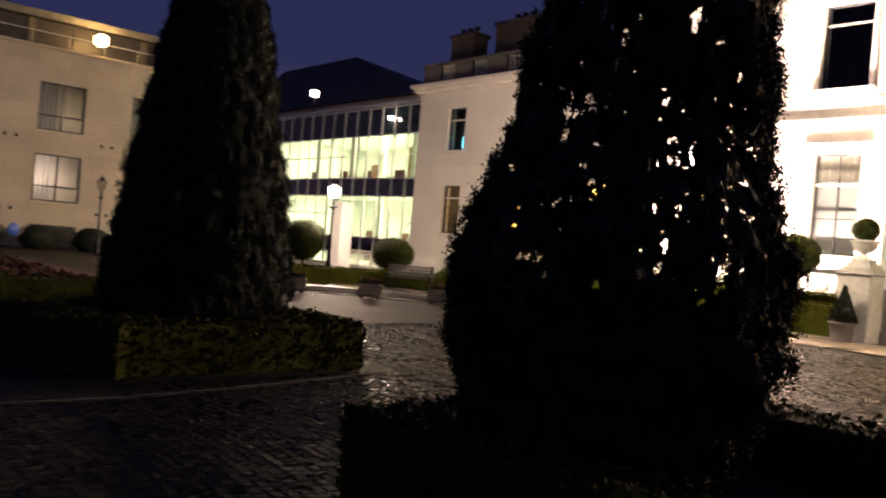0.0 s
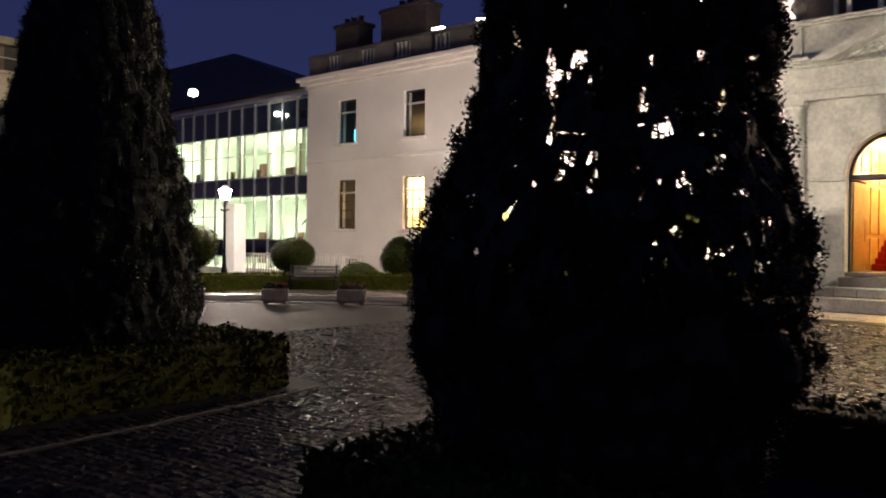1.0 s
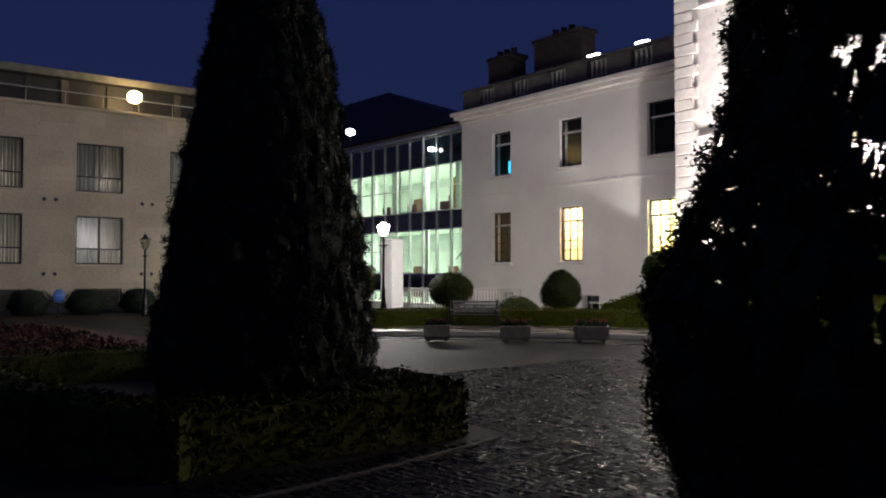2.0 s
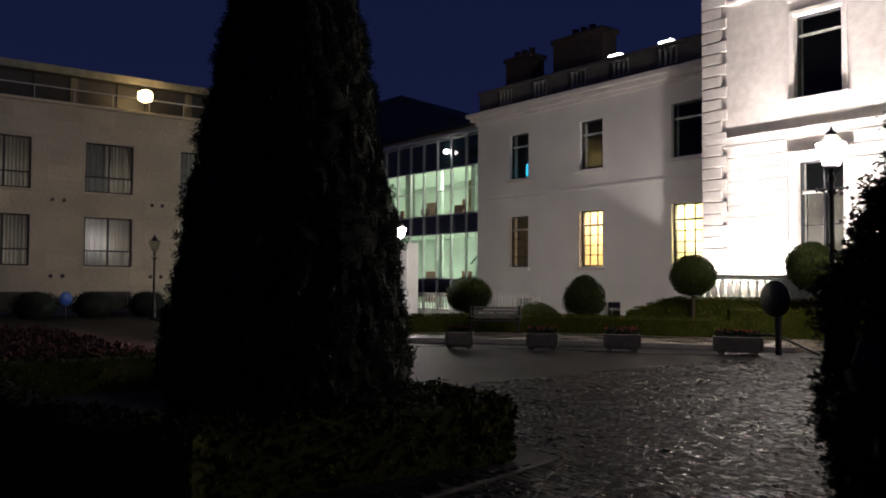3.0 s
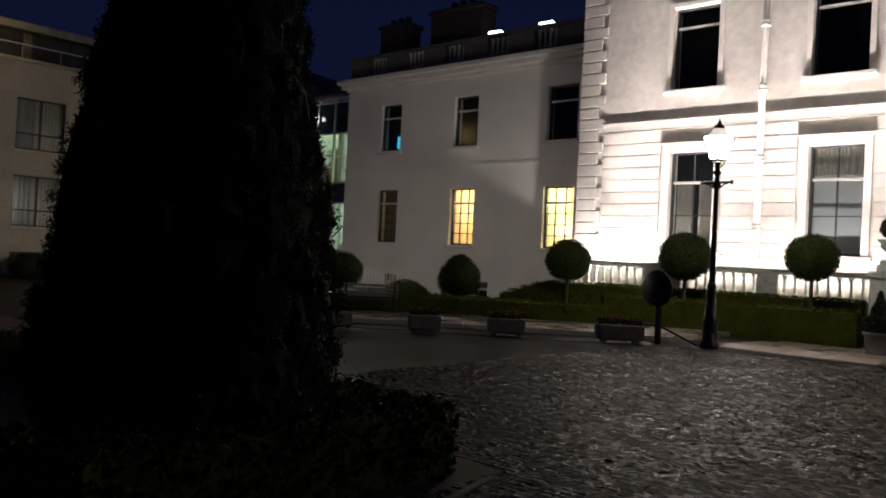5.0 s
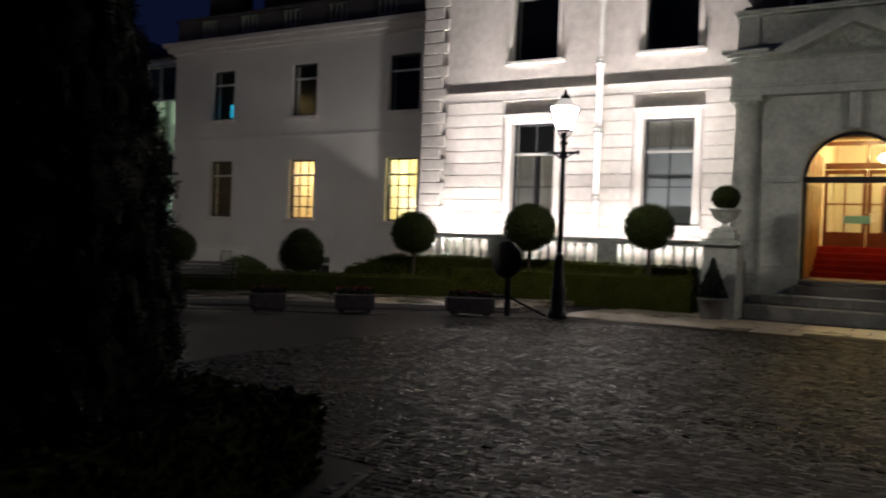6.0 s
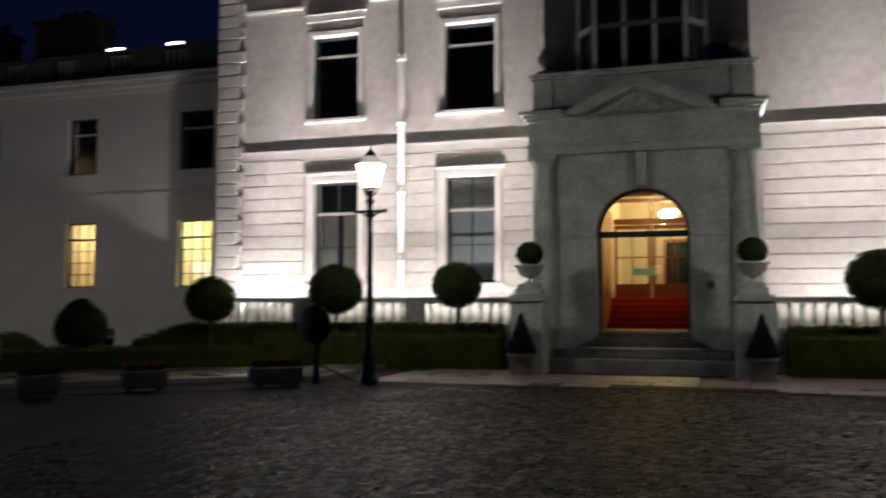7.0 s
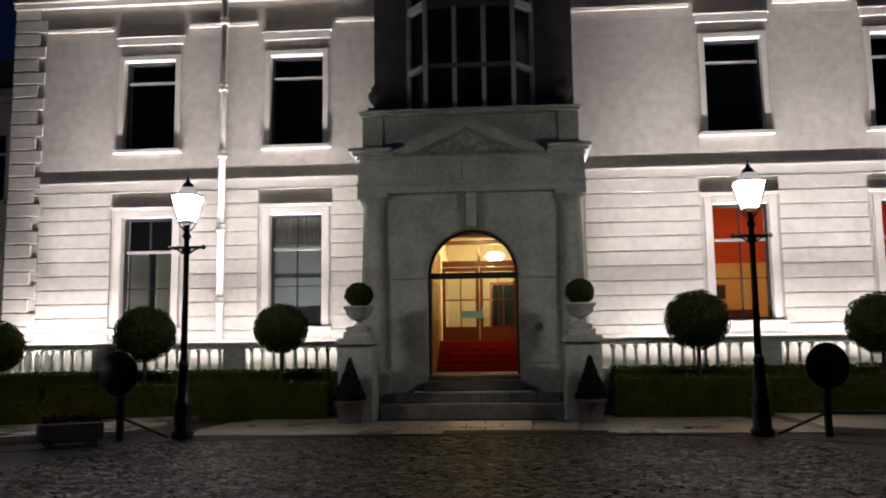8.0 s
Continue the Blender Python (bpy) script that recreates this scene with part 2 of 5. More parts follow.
def boxes(*dims, bevel=0.0):
    bm = bmesh.new()
    for d in dims:
        box(bm, *d, bevel=bevel)
    return bm


def lathe(profile, segs=16, at=(0, 0, 0), bm=None):
    """A turned body from (radius, height) pairs."""
    bm = bm or bmesh.new()
    rings = []
    for r, z in profile:
        rings.append([bm.verts.new((at[0] + r * math.cos(2 * math.pi * i / segs), at[1] + r * math.sin(2 * math.pi * i / segs), at[2] + z)) for i in range(segs)])
    for a, b in zip(rings, rings[1:]):
        for i in range(segs):
            bm.faces.new((a[i], a[(i + 1) % segs], b[(i + 1) % segs], b[i]))
    bm.faces.new(rings[0][::-1])
    bm.faces.new(rings[-1])
    for f in bm.faces:
        f.smooth = segs > 8
    return bm


def prism(poly, z0, z1, bm=None):
    bm = bm or bmesh.new()
    lo = [bm.verts.new((x, y, z0)) for x, y in poly]
    hi = [bm.verts.new((x, y, z1)) for x, y in poly]
    n = len(poly)
    bm.faces.new(lo[::-1])
    bm.faces.new(hi)
    for i in range(n):
        bm.faces.new((lo[i], lo[(i + 1) % n], hi[(i + 1) % n], hi[i]))
    bmesh.ops.recalc_face_normals(bm, faces=bm.faces)
    return bm


def pierced(x0, x1, z0, z1, y0, y1, holes):
    """A wall along x with rectangular openings (x0, x1, z0, z1), in one piece."""
    bm = bmesh.new()
    xs = sorted({x0, x1, *(h[0] for h in holes), *(h[1] for h in holes)})
    zs = sorted({z0, z1, *(h[2] for h in holes), *(h[3] for h in holes)})
    nx, nz = len(xs) - 1, len(zs) - 1
    made = {}

    def vert(i, j, y):
        if (i, j, y) not in made:
            made[i, j, y] = bm.verts.new((xs[i], y, zs[j]))
        return made[i, j, y]

    def solid(i, j):
        if not (0 <= i < nx and 0 <= j < nz):
            return False
        cx, cz = (xs[i] + xs[i + 1]) / 2, (zs[j] + zs[j + 1]) / 2
        return not any(h[0] < cx < h[1] and h[2] < cz < h[3] for h in holes)

    for i in range(nx):
        for j in range(nz):
            if not solid(i, j):
                continue
            bm.faces.new([vert(*k, y0) for k in ((i, j), (i + 1, j), (i + 1, j + 1), (i, j + 1))])
            bm.faces.new([vert(*k, y1) for k in ((i, j + 1), (i + 1, j + 1), (i + 1, j), (i, j))])
            for di, dj, a, b in ((-1, 0, (i, j + 1), (i, j)), (1, 0, (i + 1, j), (i + 1, j + 1)), (0, -1, (i, j), (i + 1, j)), (0, 1, (i + 1, j + 1), (i, j + 1))):
                if not solid(i + di, j + dj):
                    bm.faces.new((vert(*b, y0), vert(*a, y0), vert(*a, y1), vert(*b, y1)))
    return bm


def bar(p, q, r, segs=8, bm=None):
    """A round bar from p to q."""
    bm = bm or bmesh.new()
    p, q = Vector(p), Vector(q)
    turn = (q - p).to_track_quat("Z", "Y").to_matrix()
    rings = [[bm.verts.new(o + turn @ Vector((r * math.cos(2 * math.pi * i / segs), r * math.sin(2 * math.pi * i / segs), 0))) for i in range(segs)] for o in (p, q)]
    for i in range(segs):
        bm.faces.new((rings[0][i], rings[0][(i + 1) % segs], rings[1][(i + 1) % segs], rings[1][i]))
    bm.faces.new(rings[0][::-1])
    bm.faces.new(rings[1])
    return bm


def leaf_mesh(name, centres, normals, size, seed, long=1.6, flat=False):
    """Many small folded leaves, each two triangles, round the given centres."""
    rng = np.random.default_rng(seed)
    n = len(centres)
    a = rng.normal(size=(n, 3))
    if flat:
        face = np.asarray(normals) * 1.5 + a
        a = np.cross(face, rng.normal(size=(n, 3)))
    else:
        a = a + np.asarray(normals) * 0.5
    a /= np.linalg.norm(a, axis=1, keepdims=True)
    b = np.cross(a, face if flat else rng.normal(size=(n, 3)))
    b /= np.linalg.norm(b, axis=1, keepdims=True)
    s = size * rng.uniform(0.6, 1.3, (n, 1))
    c = np.cross(a, b) * s * 0.25
    verts = np.stack([centres - a * s * long / 2, centres - b * s / 2 + c, centres + a * s * long / 2, centres + b * s / 2 + c], 1).reshape(-1, 3)
    k = np.arange(n)[:, None] * 4
    faces = np.concatenate([k + [0, 1, 2], k + [0, 2, 3]])
    me = bpy.data.meshes.new(name)
    me.from_pydata(verts.tolist(), [], faces.tolist())
    return me


def clipped_ball(name, rx, rz, seed, n=2600, egg=0.0):
    """Leaves in a shell round a clipped ball, with an uneven outline."""
    rng = np.random.default_rng(seed)
    d = rng.normal(size=(n, 3))
    d /= np.linalg.norm(d, axis=1, keepdims=True)
    wob = np.array([noise.noise(Vector(p) * 2.2 + Vector((seed, 0, 0))) for p in d])
    r = (rng.uniform(0.86, 1.02, n) + 0.05 * wob)[:, None]
    taper = (1 - egg * d[:, 2:3])
    return leaf_mesh(name, d * r * [rx, rx, rz] * np.concatenate([taper, taper, np.ones_like(taper)], 1), d, 0.055, seed, flat=True)


# ---- ground ----
ground = part("ground", boxes((-400, -400, -0.4, 400, 400, 0.0)), ASPHALT)
tagged(ground, "dark damp asphalt drive in front of the house", "ground", kind="structure")

# ---- main house ----
UP = [-8.76, -4.63, 7.02, 11.25]
LOW = [-8.72, -4.62, 7.00, 11.2]
holes = [(c - 0.73, c + 0.73, 7.1, 9.6) for c in UP] + [(c - 0.71, c + 0.71, 2.2, 5.18) for c in LOW]
holes += [(c - 0.73, c + 0.73, 12.4, 14.4) for c in UP] + [(-1.0, 1.3, 0.92, 3.36), (-1.0, 1.3, 3.36, 4.5)]
wall_main = tagged(part("wall_main", pierced(-12.66, 18.0, 0.0, 15.5, 0.0, 0.5, holes), ASHLAR), "pale limestone house front lit from below by floodlights", "wall", kind="structure")
tagged(part("wall_side", boxes((-12.66, 0.5, 0, -12.16, 16, 15.5), (17.5, 0.5, 0, 18, 16, 15.5), (-12.16, 15.5, 0, 17.5, 16, 15.5)), STONE), "pale limestone side and back walls", "wall", kind="structure")
tagged(part("roof", boxes((-12.9, -0.3, 15.5, 18.2, 16.2, 15.9)), SLATE), "dark flat house roof", "roof", kind="structure")

trim_main = thing("trim_main", label="dressed stone string courses and cornices of the house front", category="trim", kind="structure")


def course(name, x0, x1, z0, z1, proud, lip=0.0):
    bm = boxes((x0, -proud, z0, x1, -0.002, z1))
    if lip:
        box(bm, x0, -proud - lip, z1 - 0.05, x1, -proud, z1)
    return part(name, bm, STONE_TRIM, trim_main)


for a, b in ((-12.72, -2.75), (3.05, 18)):
    course("string_course", a, b, 5.90, 6.20, 0.05, 0.018)
    course("fillet", a, b, 5.885, 5.899, 0.058)
    course("cornice", a, b, 11.2, 11.4, 0.16, 0.08)
    course("plinth_course", a, b, 0.0, 1.85, 0.05, 0.02)
for a, b in ((-11.75, -9.85), (-7.67, -5.72), (-3.54, -2.36), (2.82, 5.93), (8.11, 10.16), (12.34, 18)):
    course("sill_course", a, b, 10.5, 10.6, 0.07, 0.02)

# quoins at the corner
for i in range(26):
    z = 1.9 + i * 0.375
    wide = 0.92 if i % 2 else 0.74
    proud = 0.066
    q = part("quoin", boxes((-12.72, -proud, z + 0.016, -12.72 + wide, 0.0 - 0.001, z + 0.359), (-12.72, 0.0, z + 0.016, -12.662, 0.5 if i % 2 else 0.7, z + 0.359), bevel=0.014), STONE, trim_main)

# rusticated courses of the ground floor
gaps = [(c - 1.02, c + 0.98) for c in LOW]
spans = []
for a, b in ((-11.78, -2.75), (3.05, 18)):
    x = a
    for g0, g1 in gaps:
        if a < g0 < b:
            spans.append((x, g0))
            x = g1
    spans.append((x, b))
for a, b in spans:
    for i in range(11):
        z = 1.721 + i * 0.379
        part("stone_course", boxes((a, -0.046, max(z, 1.853) + 0.016, b, -0.001, z + 0.363), bevel=0.006), STONE, wall_main)


def room(name, x0, x1, y0, y1, z0, z1, wall_mat, floor_mat=None, lid=True):
    """The plain inside of a room behind an opening, open to the front."""
    t = 0.06
    r = thing(name, label="plain inside of a room seen through glass", category="room", kind="structure")
    part("back_wall", boxes((x0, y1, z0, x1, y1 + t, z1)), wall_mat, r)
    part("side_wall", boxes((x0 - t, y0, z0, x0, y1 + t, z1)), wall_mat, r)
    part("side_wall", boxes((x1, y0, z0, x1 + t, y1 + t, z1)), wall_mat, r)
    part("room_floor", boxes((x0 - t, y0, z0 - t, x1 + t, y1 + t, z0)), floor_mat or wall_mat, r)
    part("room_ceiling", boxes((x0 - t, y0, z1, x1 + t, y1 + t, z1 + t)), wall_mat, r)
    return r


def sash_window(name, label, c, z0, z1, half, y, frame_mat=DARKFRAME, rail=0.66, cols=2, low_rows=2, top_rows=1, surround=None, wide=0.2, sill=True, cap=None):
    """A sash window in a wall along x: frame, bars, panes, and its stone surround."""
    w = thing(name, (c, y, z0), label, "window", kind="structure")
    h = z1 - z0
    f = 0.06
    part("window_frame", boxes((-half, 0.16, 0, -half + f, 0.28, h), (half - f, 0.16, 0, half, 0.28, h), (-half + f, 0.16, h - f, half - f, 0.28, h), (-half + f, 0.16, 0, half - f, 0.28, f)), frame_mat, w)
    rz = h * rail
    part("meeting_rail", boxes((-half + f, 0.165, rz - 0.04, half - f, 0.25, rz + 0.04), bevel=0.008), SASH if frame_mat is DARKFRAME else frame_mat, w)
    bm = bmesh.new()
    for i in range(1, cols):
        x = -half + 2 * half * i / cols
        box(bm, x - 0.02, 0.18, f, x + 0.02, 0.23, h - f)
    for i in range(1, low_rows):
        z = f + (rz - f) * i / low_rows
        box(bm, -half + f, 0.182, z - 0.014, half - f, 0.228, z + 0.014)
    for i in range(1, top_rows):
        z = rz + (h - rz) * i / top_rows
        box(bm, -half + f, 0.182, z - 0.014, half - f, 0.228, z + 0.014)
    part("glazing_bars", bm, frame_mat, w)
    for za, zb in ((f, rz - 0.04), (rz + 0.04, h - f)):
        p = part("pane", boxes((-half + f, 0.20, za, half - f, 0.208, zb)), PANE, w)
        p.visible_shadow = False
    if surround:
        part("architrave", boxes((-half - wide, -0.075, -0.02, -half, 0.0 - 0.001, h + wide), (half, -0.075, -0.02, half + wide, -0.001, h + wide), (-half, -0.075, h, half, -0.001, h + wide), bevel=0.012), surround, w)
    if sill:
        part("sill", boxes((-half - wide - 0.08, -0.15, -0.14, half + wide + 0.08, -0.001, -0.02), bevel=0.015), surround or STONE_TRIM, w)
    if cap:
        part("head_cornice", boxes((-half - wide - 0.05, -0.085, cap[0] - z0, half + wide + 0.05, -0.001, cap[1] - z0 - 0.05), (-half - wide - 0.09, -0.105, cap[1] - z0 - 0.048, half + wide + 0.09, -0.001, cap[1] - z0), bevel=0.008), surround, w)
    return w


for i, c in enumerate(UP):
    sash_window("window_upper", "tall dark sash window in a moulded stone surround", c, 7.1, 9.6, 0.73, 0.0, rail=0.76, cols=1, low_rows=1, surround=STONE_TRIM, wide=0.15, cap=(10.04, 10.30))
    sash_window("window_top", "dark sash window high on the house front", c, 12.4, 14.4, 0.73, 0.0, rail=0.6, cols=1, low_rows=1, surround=STONE_TRIM, wide=0.15)
for i, c in enumerate(LOW):
    sash_window("window_ground", ("tall sash window with pale net curtains", "tall sash window with a grey blind", "tall sash window of a lit orange room", "tall sash window of a lit orange room")[i], c, 2.2, 5.18, 0.71, 0.0, rail=0.69, cols=2, low_rows=2, surround=STONE_TRIM, wide=0.2, cap=(5.385, 5.48))
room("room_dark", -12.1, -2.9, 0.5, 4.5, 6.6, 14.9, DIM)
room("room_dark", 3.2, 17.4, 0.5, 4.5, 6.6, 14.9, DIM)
# dark walls keep the gap between the curtains dark although this room has a lamp
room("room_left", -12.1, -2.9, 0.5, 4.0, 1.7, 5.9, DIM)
room("room_orange", 3.2, 17.4, 0.5, 5.0, 1.7, 5.9, ORANGE, WOOD)
lamp_light("room_light", "POINT", (-6.6, 2.2, 4.6), 110, (1.0, 0.97, 0.92), 0.2)
lamp_light("room_light", "POINT", (7.6, 2.2, 5.0), 120, (1.0, 0.62, 0.25), 0.2)
lamp_light("room_light", "POINT", (12.6, 2.2, 5.0), 90, (1.0, 0.62, 0.25), 0.2)


def drape(name, label, cx, half, z0, z1, y, material, folds=8, depth=0.05):
    bm = bmesh.new()
    n = folds * 4
    rows = [[bm.verts.new((cx - half + 2 * half * i / n, y + depth * math.sin(i * math.pi / 2 + 0.4 * math.sin(i)), z)) for i in range(n + 1)] for z in (z0, z1)]
    for i in range(n):
        bm.faces.new((rows[0][i], rows[0][i + 1], rows[1][i + 1], rows[1][i]))
    ob = part(name, bm, material)
    sol = ob.modifiers.new("thick", "SOLIDIFY")
    sol.thickness = 0.008
    return tagged(ob, label, "curtain")


drape("net_curtain", "pale gathered net curtain behind the glass", -9.08, 0.27, 2.2, 4.3, 0.42, CURTAIN)
drape("net_curtain", "pale gathered net curtain behind the glass", -8.36, 0.27, 2.2, 4.3, 0.42, CURTAIN)
drape("net_curtain", "pale gathered net curtain behind the glass", -4.62, 0.68, 4.4, 5.15, 0.44, CURTAIN, 12)
tagged(part("roller_blind", boxes((-5.3, 0.40, 2.2, -3.93, 0.41, 4.4)), GREYBLIND), "plain grey roller blind drawn behind a window", "blind")
# yellow lower wall, sideboard and frame in the orange room
tagged(part("wall_panel", boxes((5.2, 4.90, 1.7, 13.5, 4.97, 4.1)), YELLOW), "yellow lower half of a painted wall", "wall", kind="structure")
side = thing("sideboard", (7.0, 3.9, 1.7), "dark wooden sideboard under a lit wall", "sideboard")
part("body", boxes((-1.3, 0, 0.15, 1.3, 0.5, 0.85), bevel=0.01), DARKWOOD, side)
part("top", boxes((-1.36, -0.04, 0.852, 1.36, 0.54, 0.9), bevel=0.01), DARKWOOD, side)
for lx in (-1.2, 1.2):
    part("leg", boxes((lx - 0.05, 0.03, 0, lx + 0.05, 0.45, 0.149)), DARKWOOD, side)
for mx, mz in ((6.75, 3.0), (7.5, 3.2)):
    pic = thing("picture", (mx, 4.86, mz), "dark framed picture on a yellow wall", "picture")
    part("frame", boxes((-0.28, -0.03, -0.22, 0.28, 0.03, -0.17), (-0.28, -0.03, 0.17, 0.28, 0.03, 0.22), (-0.28, -0.03, -0.168, -0.23, 0.03, 0.168), (0.23, -0.03, -0.168, 0.28, 0.03, 0.168)), DARKWOOD, pic)
    part("canvas", boxes((-0.23, 0.0, -0.17, 0.23, 0.02, 0.17)), DIM, pic)

# rainwater pipe
pipe = thing("drainpipe", (-6.62, 0, 0), "pale painted drainpipe with moulded collars up the wall", "drainpipe")
part("pipe", lathe([(0.085, 1.85), (0.085, 15.2)], 14, (0, -0.17, 0)), LEAD, pipe)
for z in (2.9, 4.85, 6.85, 8.7, 10.6):
    part("collar", lathe([(0.10, z - 0.12), (0.13, z - 0.1), (0.13, z - 0.03), (0.105, z), (0.13, z + 0.03), (0.13, z + 0.09), (0.10, z + 0.11)], 14, (0, -0.17, 0)), LEAD, pipe)

# ---- porch ----
CX = 0.15
porch = thing("porch", label="grey stone entrance porch with an arched doorway and pediment", category="porch", kind="structure")
A0, A1, SILL, SPRING = -0.95, 1.26, 0.92, 3.36
AR = (A1 - A0) / 2


def arch_wall(y0, y1, x0, x1, z0, z1):
    """A wall with a round-headed opening."""
    bm = bmesh.new()
    box(bm, x0, y0, z0, A0, y1, SPRING)
    box(bm, A1, y0, z0, x1, y1, SPRING)
    n = 24
    c = (A0 + A1) / 2
    ring, top = [], []
    for i in range(n + 1):
        a = math.pi * i / n
        px, pz = c - AR * math.cos(a), SPRING + AR * math.sin(a)
        tx = x0 if i == 0 else x1 if i == n else x0 + (x1 - x0) * i / n
        ring.append([bm.verts.new((px, y, pz)) for y in (y0, y1)])
        top.append([bm.verts.new((tx, y, SPRING if i in (0, n) else z1)) for y in (y0, y1)])
    corner = [[bm.verts.new((x, y, z1)) for y in (y0, y1)] for x in (x0, x1)]
    for i in range(n):
        if i == 0:
            for k in (0, 1):
                bm.faces.new((ring[0][k], top[0][k], corner[0][k], top[1][k], ring[1][k]))
        elif i == n - 1:
            for k in (0, 1):
                bm.faces.new((ring[i][k], top[i][k], corner[1][k], top[n][k], ring[n][k]))
        else:
            for k in (0, 1):
                bm.faces.new((ring[i][k], top[i][k], top[i + 1][k], ring[i + 1][k]))
        bm.faces.new((ring[i][0], ring[i + 1][0], ring[i + 1][1], ring[i][1]))
    bmesh.ops.recalc_face_normals(bm, faces=bm.faces)
    return bm


part("front_wall", arch_wall(-1.6, -1.15, -2.45, 2.75, 0.0, 6.05), PORCH, porch)
part("side_wall", boxes((-2.45, -1.148, 0, -2.0, -0.002, 6.05)), PORCH, porch)
part("side_wall", boxes((2.3, -1.148, 0, 2.75, -0.002, 6.05)), PORCH, porch)
part("inner_wall", boxes((-1.998, -1.148, 0, A0 - 0.05, -0.002, 6.0)), PORCH, porch)
part("inner_wall", boxes((A1 + 0.05, -1.148, 0, 2.298, -0.002, 6.0)), PORCH, porch)
for s, px in ((-1, -2.24), (1, 2.54)):
    part("pier_base", boxes((px - 0.42, -1.98, 0, px + 0.42, -1.602, 0.95), bevel=0.02), PORCH, porch)
    part("column", lathe([(0.36, 0.95), (0.36, 1.03), (0.33, 1.08), (0.30, 1.14), (0.30, 2.6), (0.26, 5.0), (0.27, 5.03), (0.31, 5.12), (0.35, 5.2)], 24, (px, -1.66, 0)), PORCH, porch)
    part("capital", boxes((px - 0.37, -2.0, 5.2, px + 0.37, -1.602, 5.32), bevel=0.015), PORCH, porch)
part("architrave", boxes((-2.62, -1.90, 5.322, 2.92, -1.602, 5.52), (-2.64, -1.93, 5.522, 2.94, -1.602, 5.6), bevel=0.01), PORCH, porch)
part("frieze", boxes((-2.6, -1.86, 5.602, 2.9, -1.602, 6.15)), PORCH, porch)
part("frieze_pier", boxes((CX - 0.2, -1.9, 5.602, CX + 0.2, -1.861, 6.15), bevel=0.008), PORCH, porch)
for x0, x1, e0, e1 in ((-2.64, -1.72, 1, 0), (2.02, 2.92, 0, 1)):
    part("cornice", boxes((x0, -1.95, 6.152, x1, -0.102, 6.24), (x0 - 0.07 * e0, -2.04, 6.242, x1 + 0.07 * e1, -0.102, 6.33), (x0 - 0.16 * e0, -2.12, 6.332, x1 + 0.16 * e1, -0.102, 6.42), bevel=0.012), PORCH, porch)
part("bed_moulding", boxes((-1.718, -1.95, 6.152, 2.018, -1.602, 6.24), bevel=0.01), PORCH, porch)
for d in range(46):
    x = -1.6 + d * 0.077
    part("dentil", boxes((x, -1.99, 6.18, x + 0.04, -1.951, 6.238)), PORCH, porch)
part("attic_block", boxes((-2.46, -1.75, 6.422, 2.76, -0.002, 7.25), (-1.718, -1.75, 6.242, 2.018, -1.0, 6.421)), PORCH, porch)
for px in (-2.24, 2.54):
    part("attic_pier", boxes((px - 0.25, -1.86, 6.422, px + 0.25, -1.752, 7.25), bevel=0.012), PORCH, porch)
part("attic_cornice", boxes((-2.53, -1.93, 7.252, 2.83, -0.002, 7.33), (-2.58, -1.99, 7.332, 2.88, -0.002, 7.39), bevel=0.012), PORCH, porch)
# pediment: two raking cornices and a carved field
for s in (-1, 1):
    bm = bmesh.new()
    pts = [(CX - 0.06 + s * 1.84, 6.25), (CX - 0.06 + s * 1.3, 6.25), (CX - 0.06, 6.84), (CX - 0.06, 7.12)]
    lo = [bm.verts.new((x, -2.24, z)) for x, z in pts]
    hi = [bm.verts.new((x, -1.752, z)) for x, z in pts]
    bm.faces.new(lo)
    bm.faces.new(hi[::-1])
    for i in range(4):
        bm.faces.new((lo[i], hi[i], hi[(i + 1) % 4], lo[(i + 1) % 4]))
    bmesh.ops.recalc_face_normals(bm, faces=bm.faces)
    part("raking_cornice", bm, PORCH, porch)
rng = random.Random(5)
bm = bmesh.new()
for i in range(90):
    x = rng.uniform(-1.2, 1.2)
    z = 6.29 + rng.uniform(0, 1) * max(0.03, 0.48 - abs(x) * 0.38)
    bmesh.ops.create_icosphere(bm, subdivisions=1, radius=rng.uniform(0.03, 0.085), matrix=Matrix.Translation((CX + x, -1.765, z)))
part("carved_foliage", bm, PORCH, porch, "carved stone foliage in the pediment")
# arch mouldings, keystone, imposts
bm = bmesh.new()
n = 28
for i in range(n):
    a0, a1 = math.pi * i / n, math.pi * (i + 0.97) / n
    q = []
    for a, r in ((a0, AR + 0.06), (a1, AR + 0.06), (a1, AR + 0.42), (a0, AR + 0.42)):
        q.append((CX - r * math.cos(a), SPRING + r * math.sin(a)))
    lo = [bm.verts.new((x, -1.64, z)) for x, z in q]
    hi = [bm.verts.new((x, -1.601, z)) for x, z in q]
    bm.faces.new(lo)
    for k in range(4):
        bm.faces.new((lo[k], hi[k], hi[(k + 1) % 4], lo[(k + 1) % 4]))
bmesh.ops.recalc_face_normals(bm, faces=bm.faces)
part("arch_moulding", bm, PORCH, porch)
part("keystone", boxes((CX - 0.15, -1.82, 4.46, CX + 0.15, -1.642, 5.32), bevel=0.03), PORCH, porch)
for x0, x1 in ((-1.86, A0 - 0.02), (A1 + 0.02, 2.16)):
    part("impost", boxes((x0, -1.67, SPRING - 0.12, x1, -1.602, SPRING + 0.02), bevel=0.01), PORCH, porch)
    part("wall_slab", boxes((x0 + 0.04, -1.632, 1.2, x1 - 0.04, -1.602, 2.35), bevel=0.012), PORCH, porch)
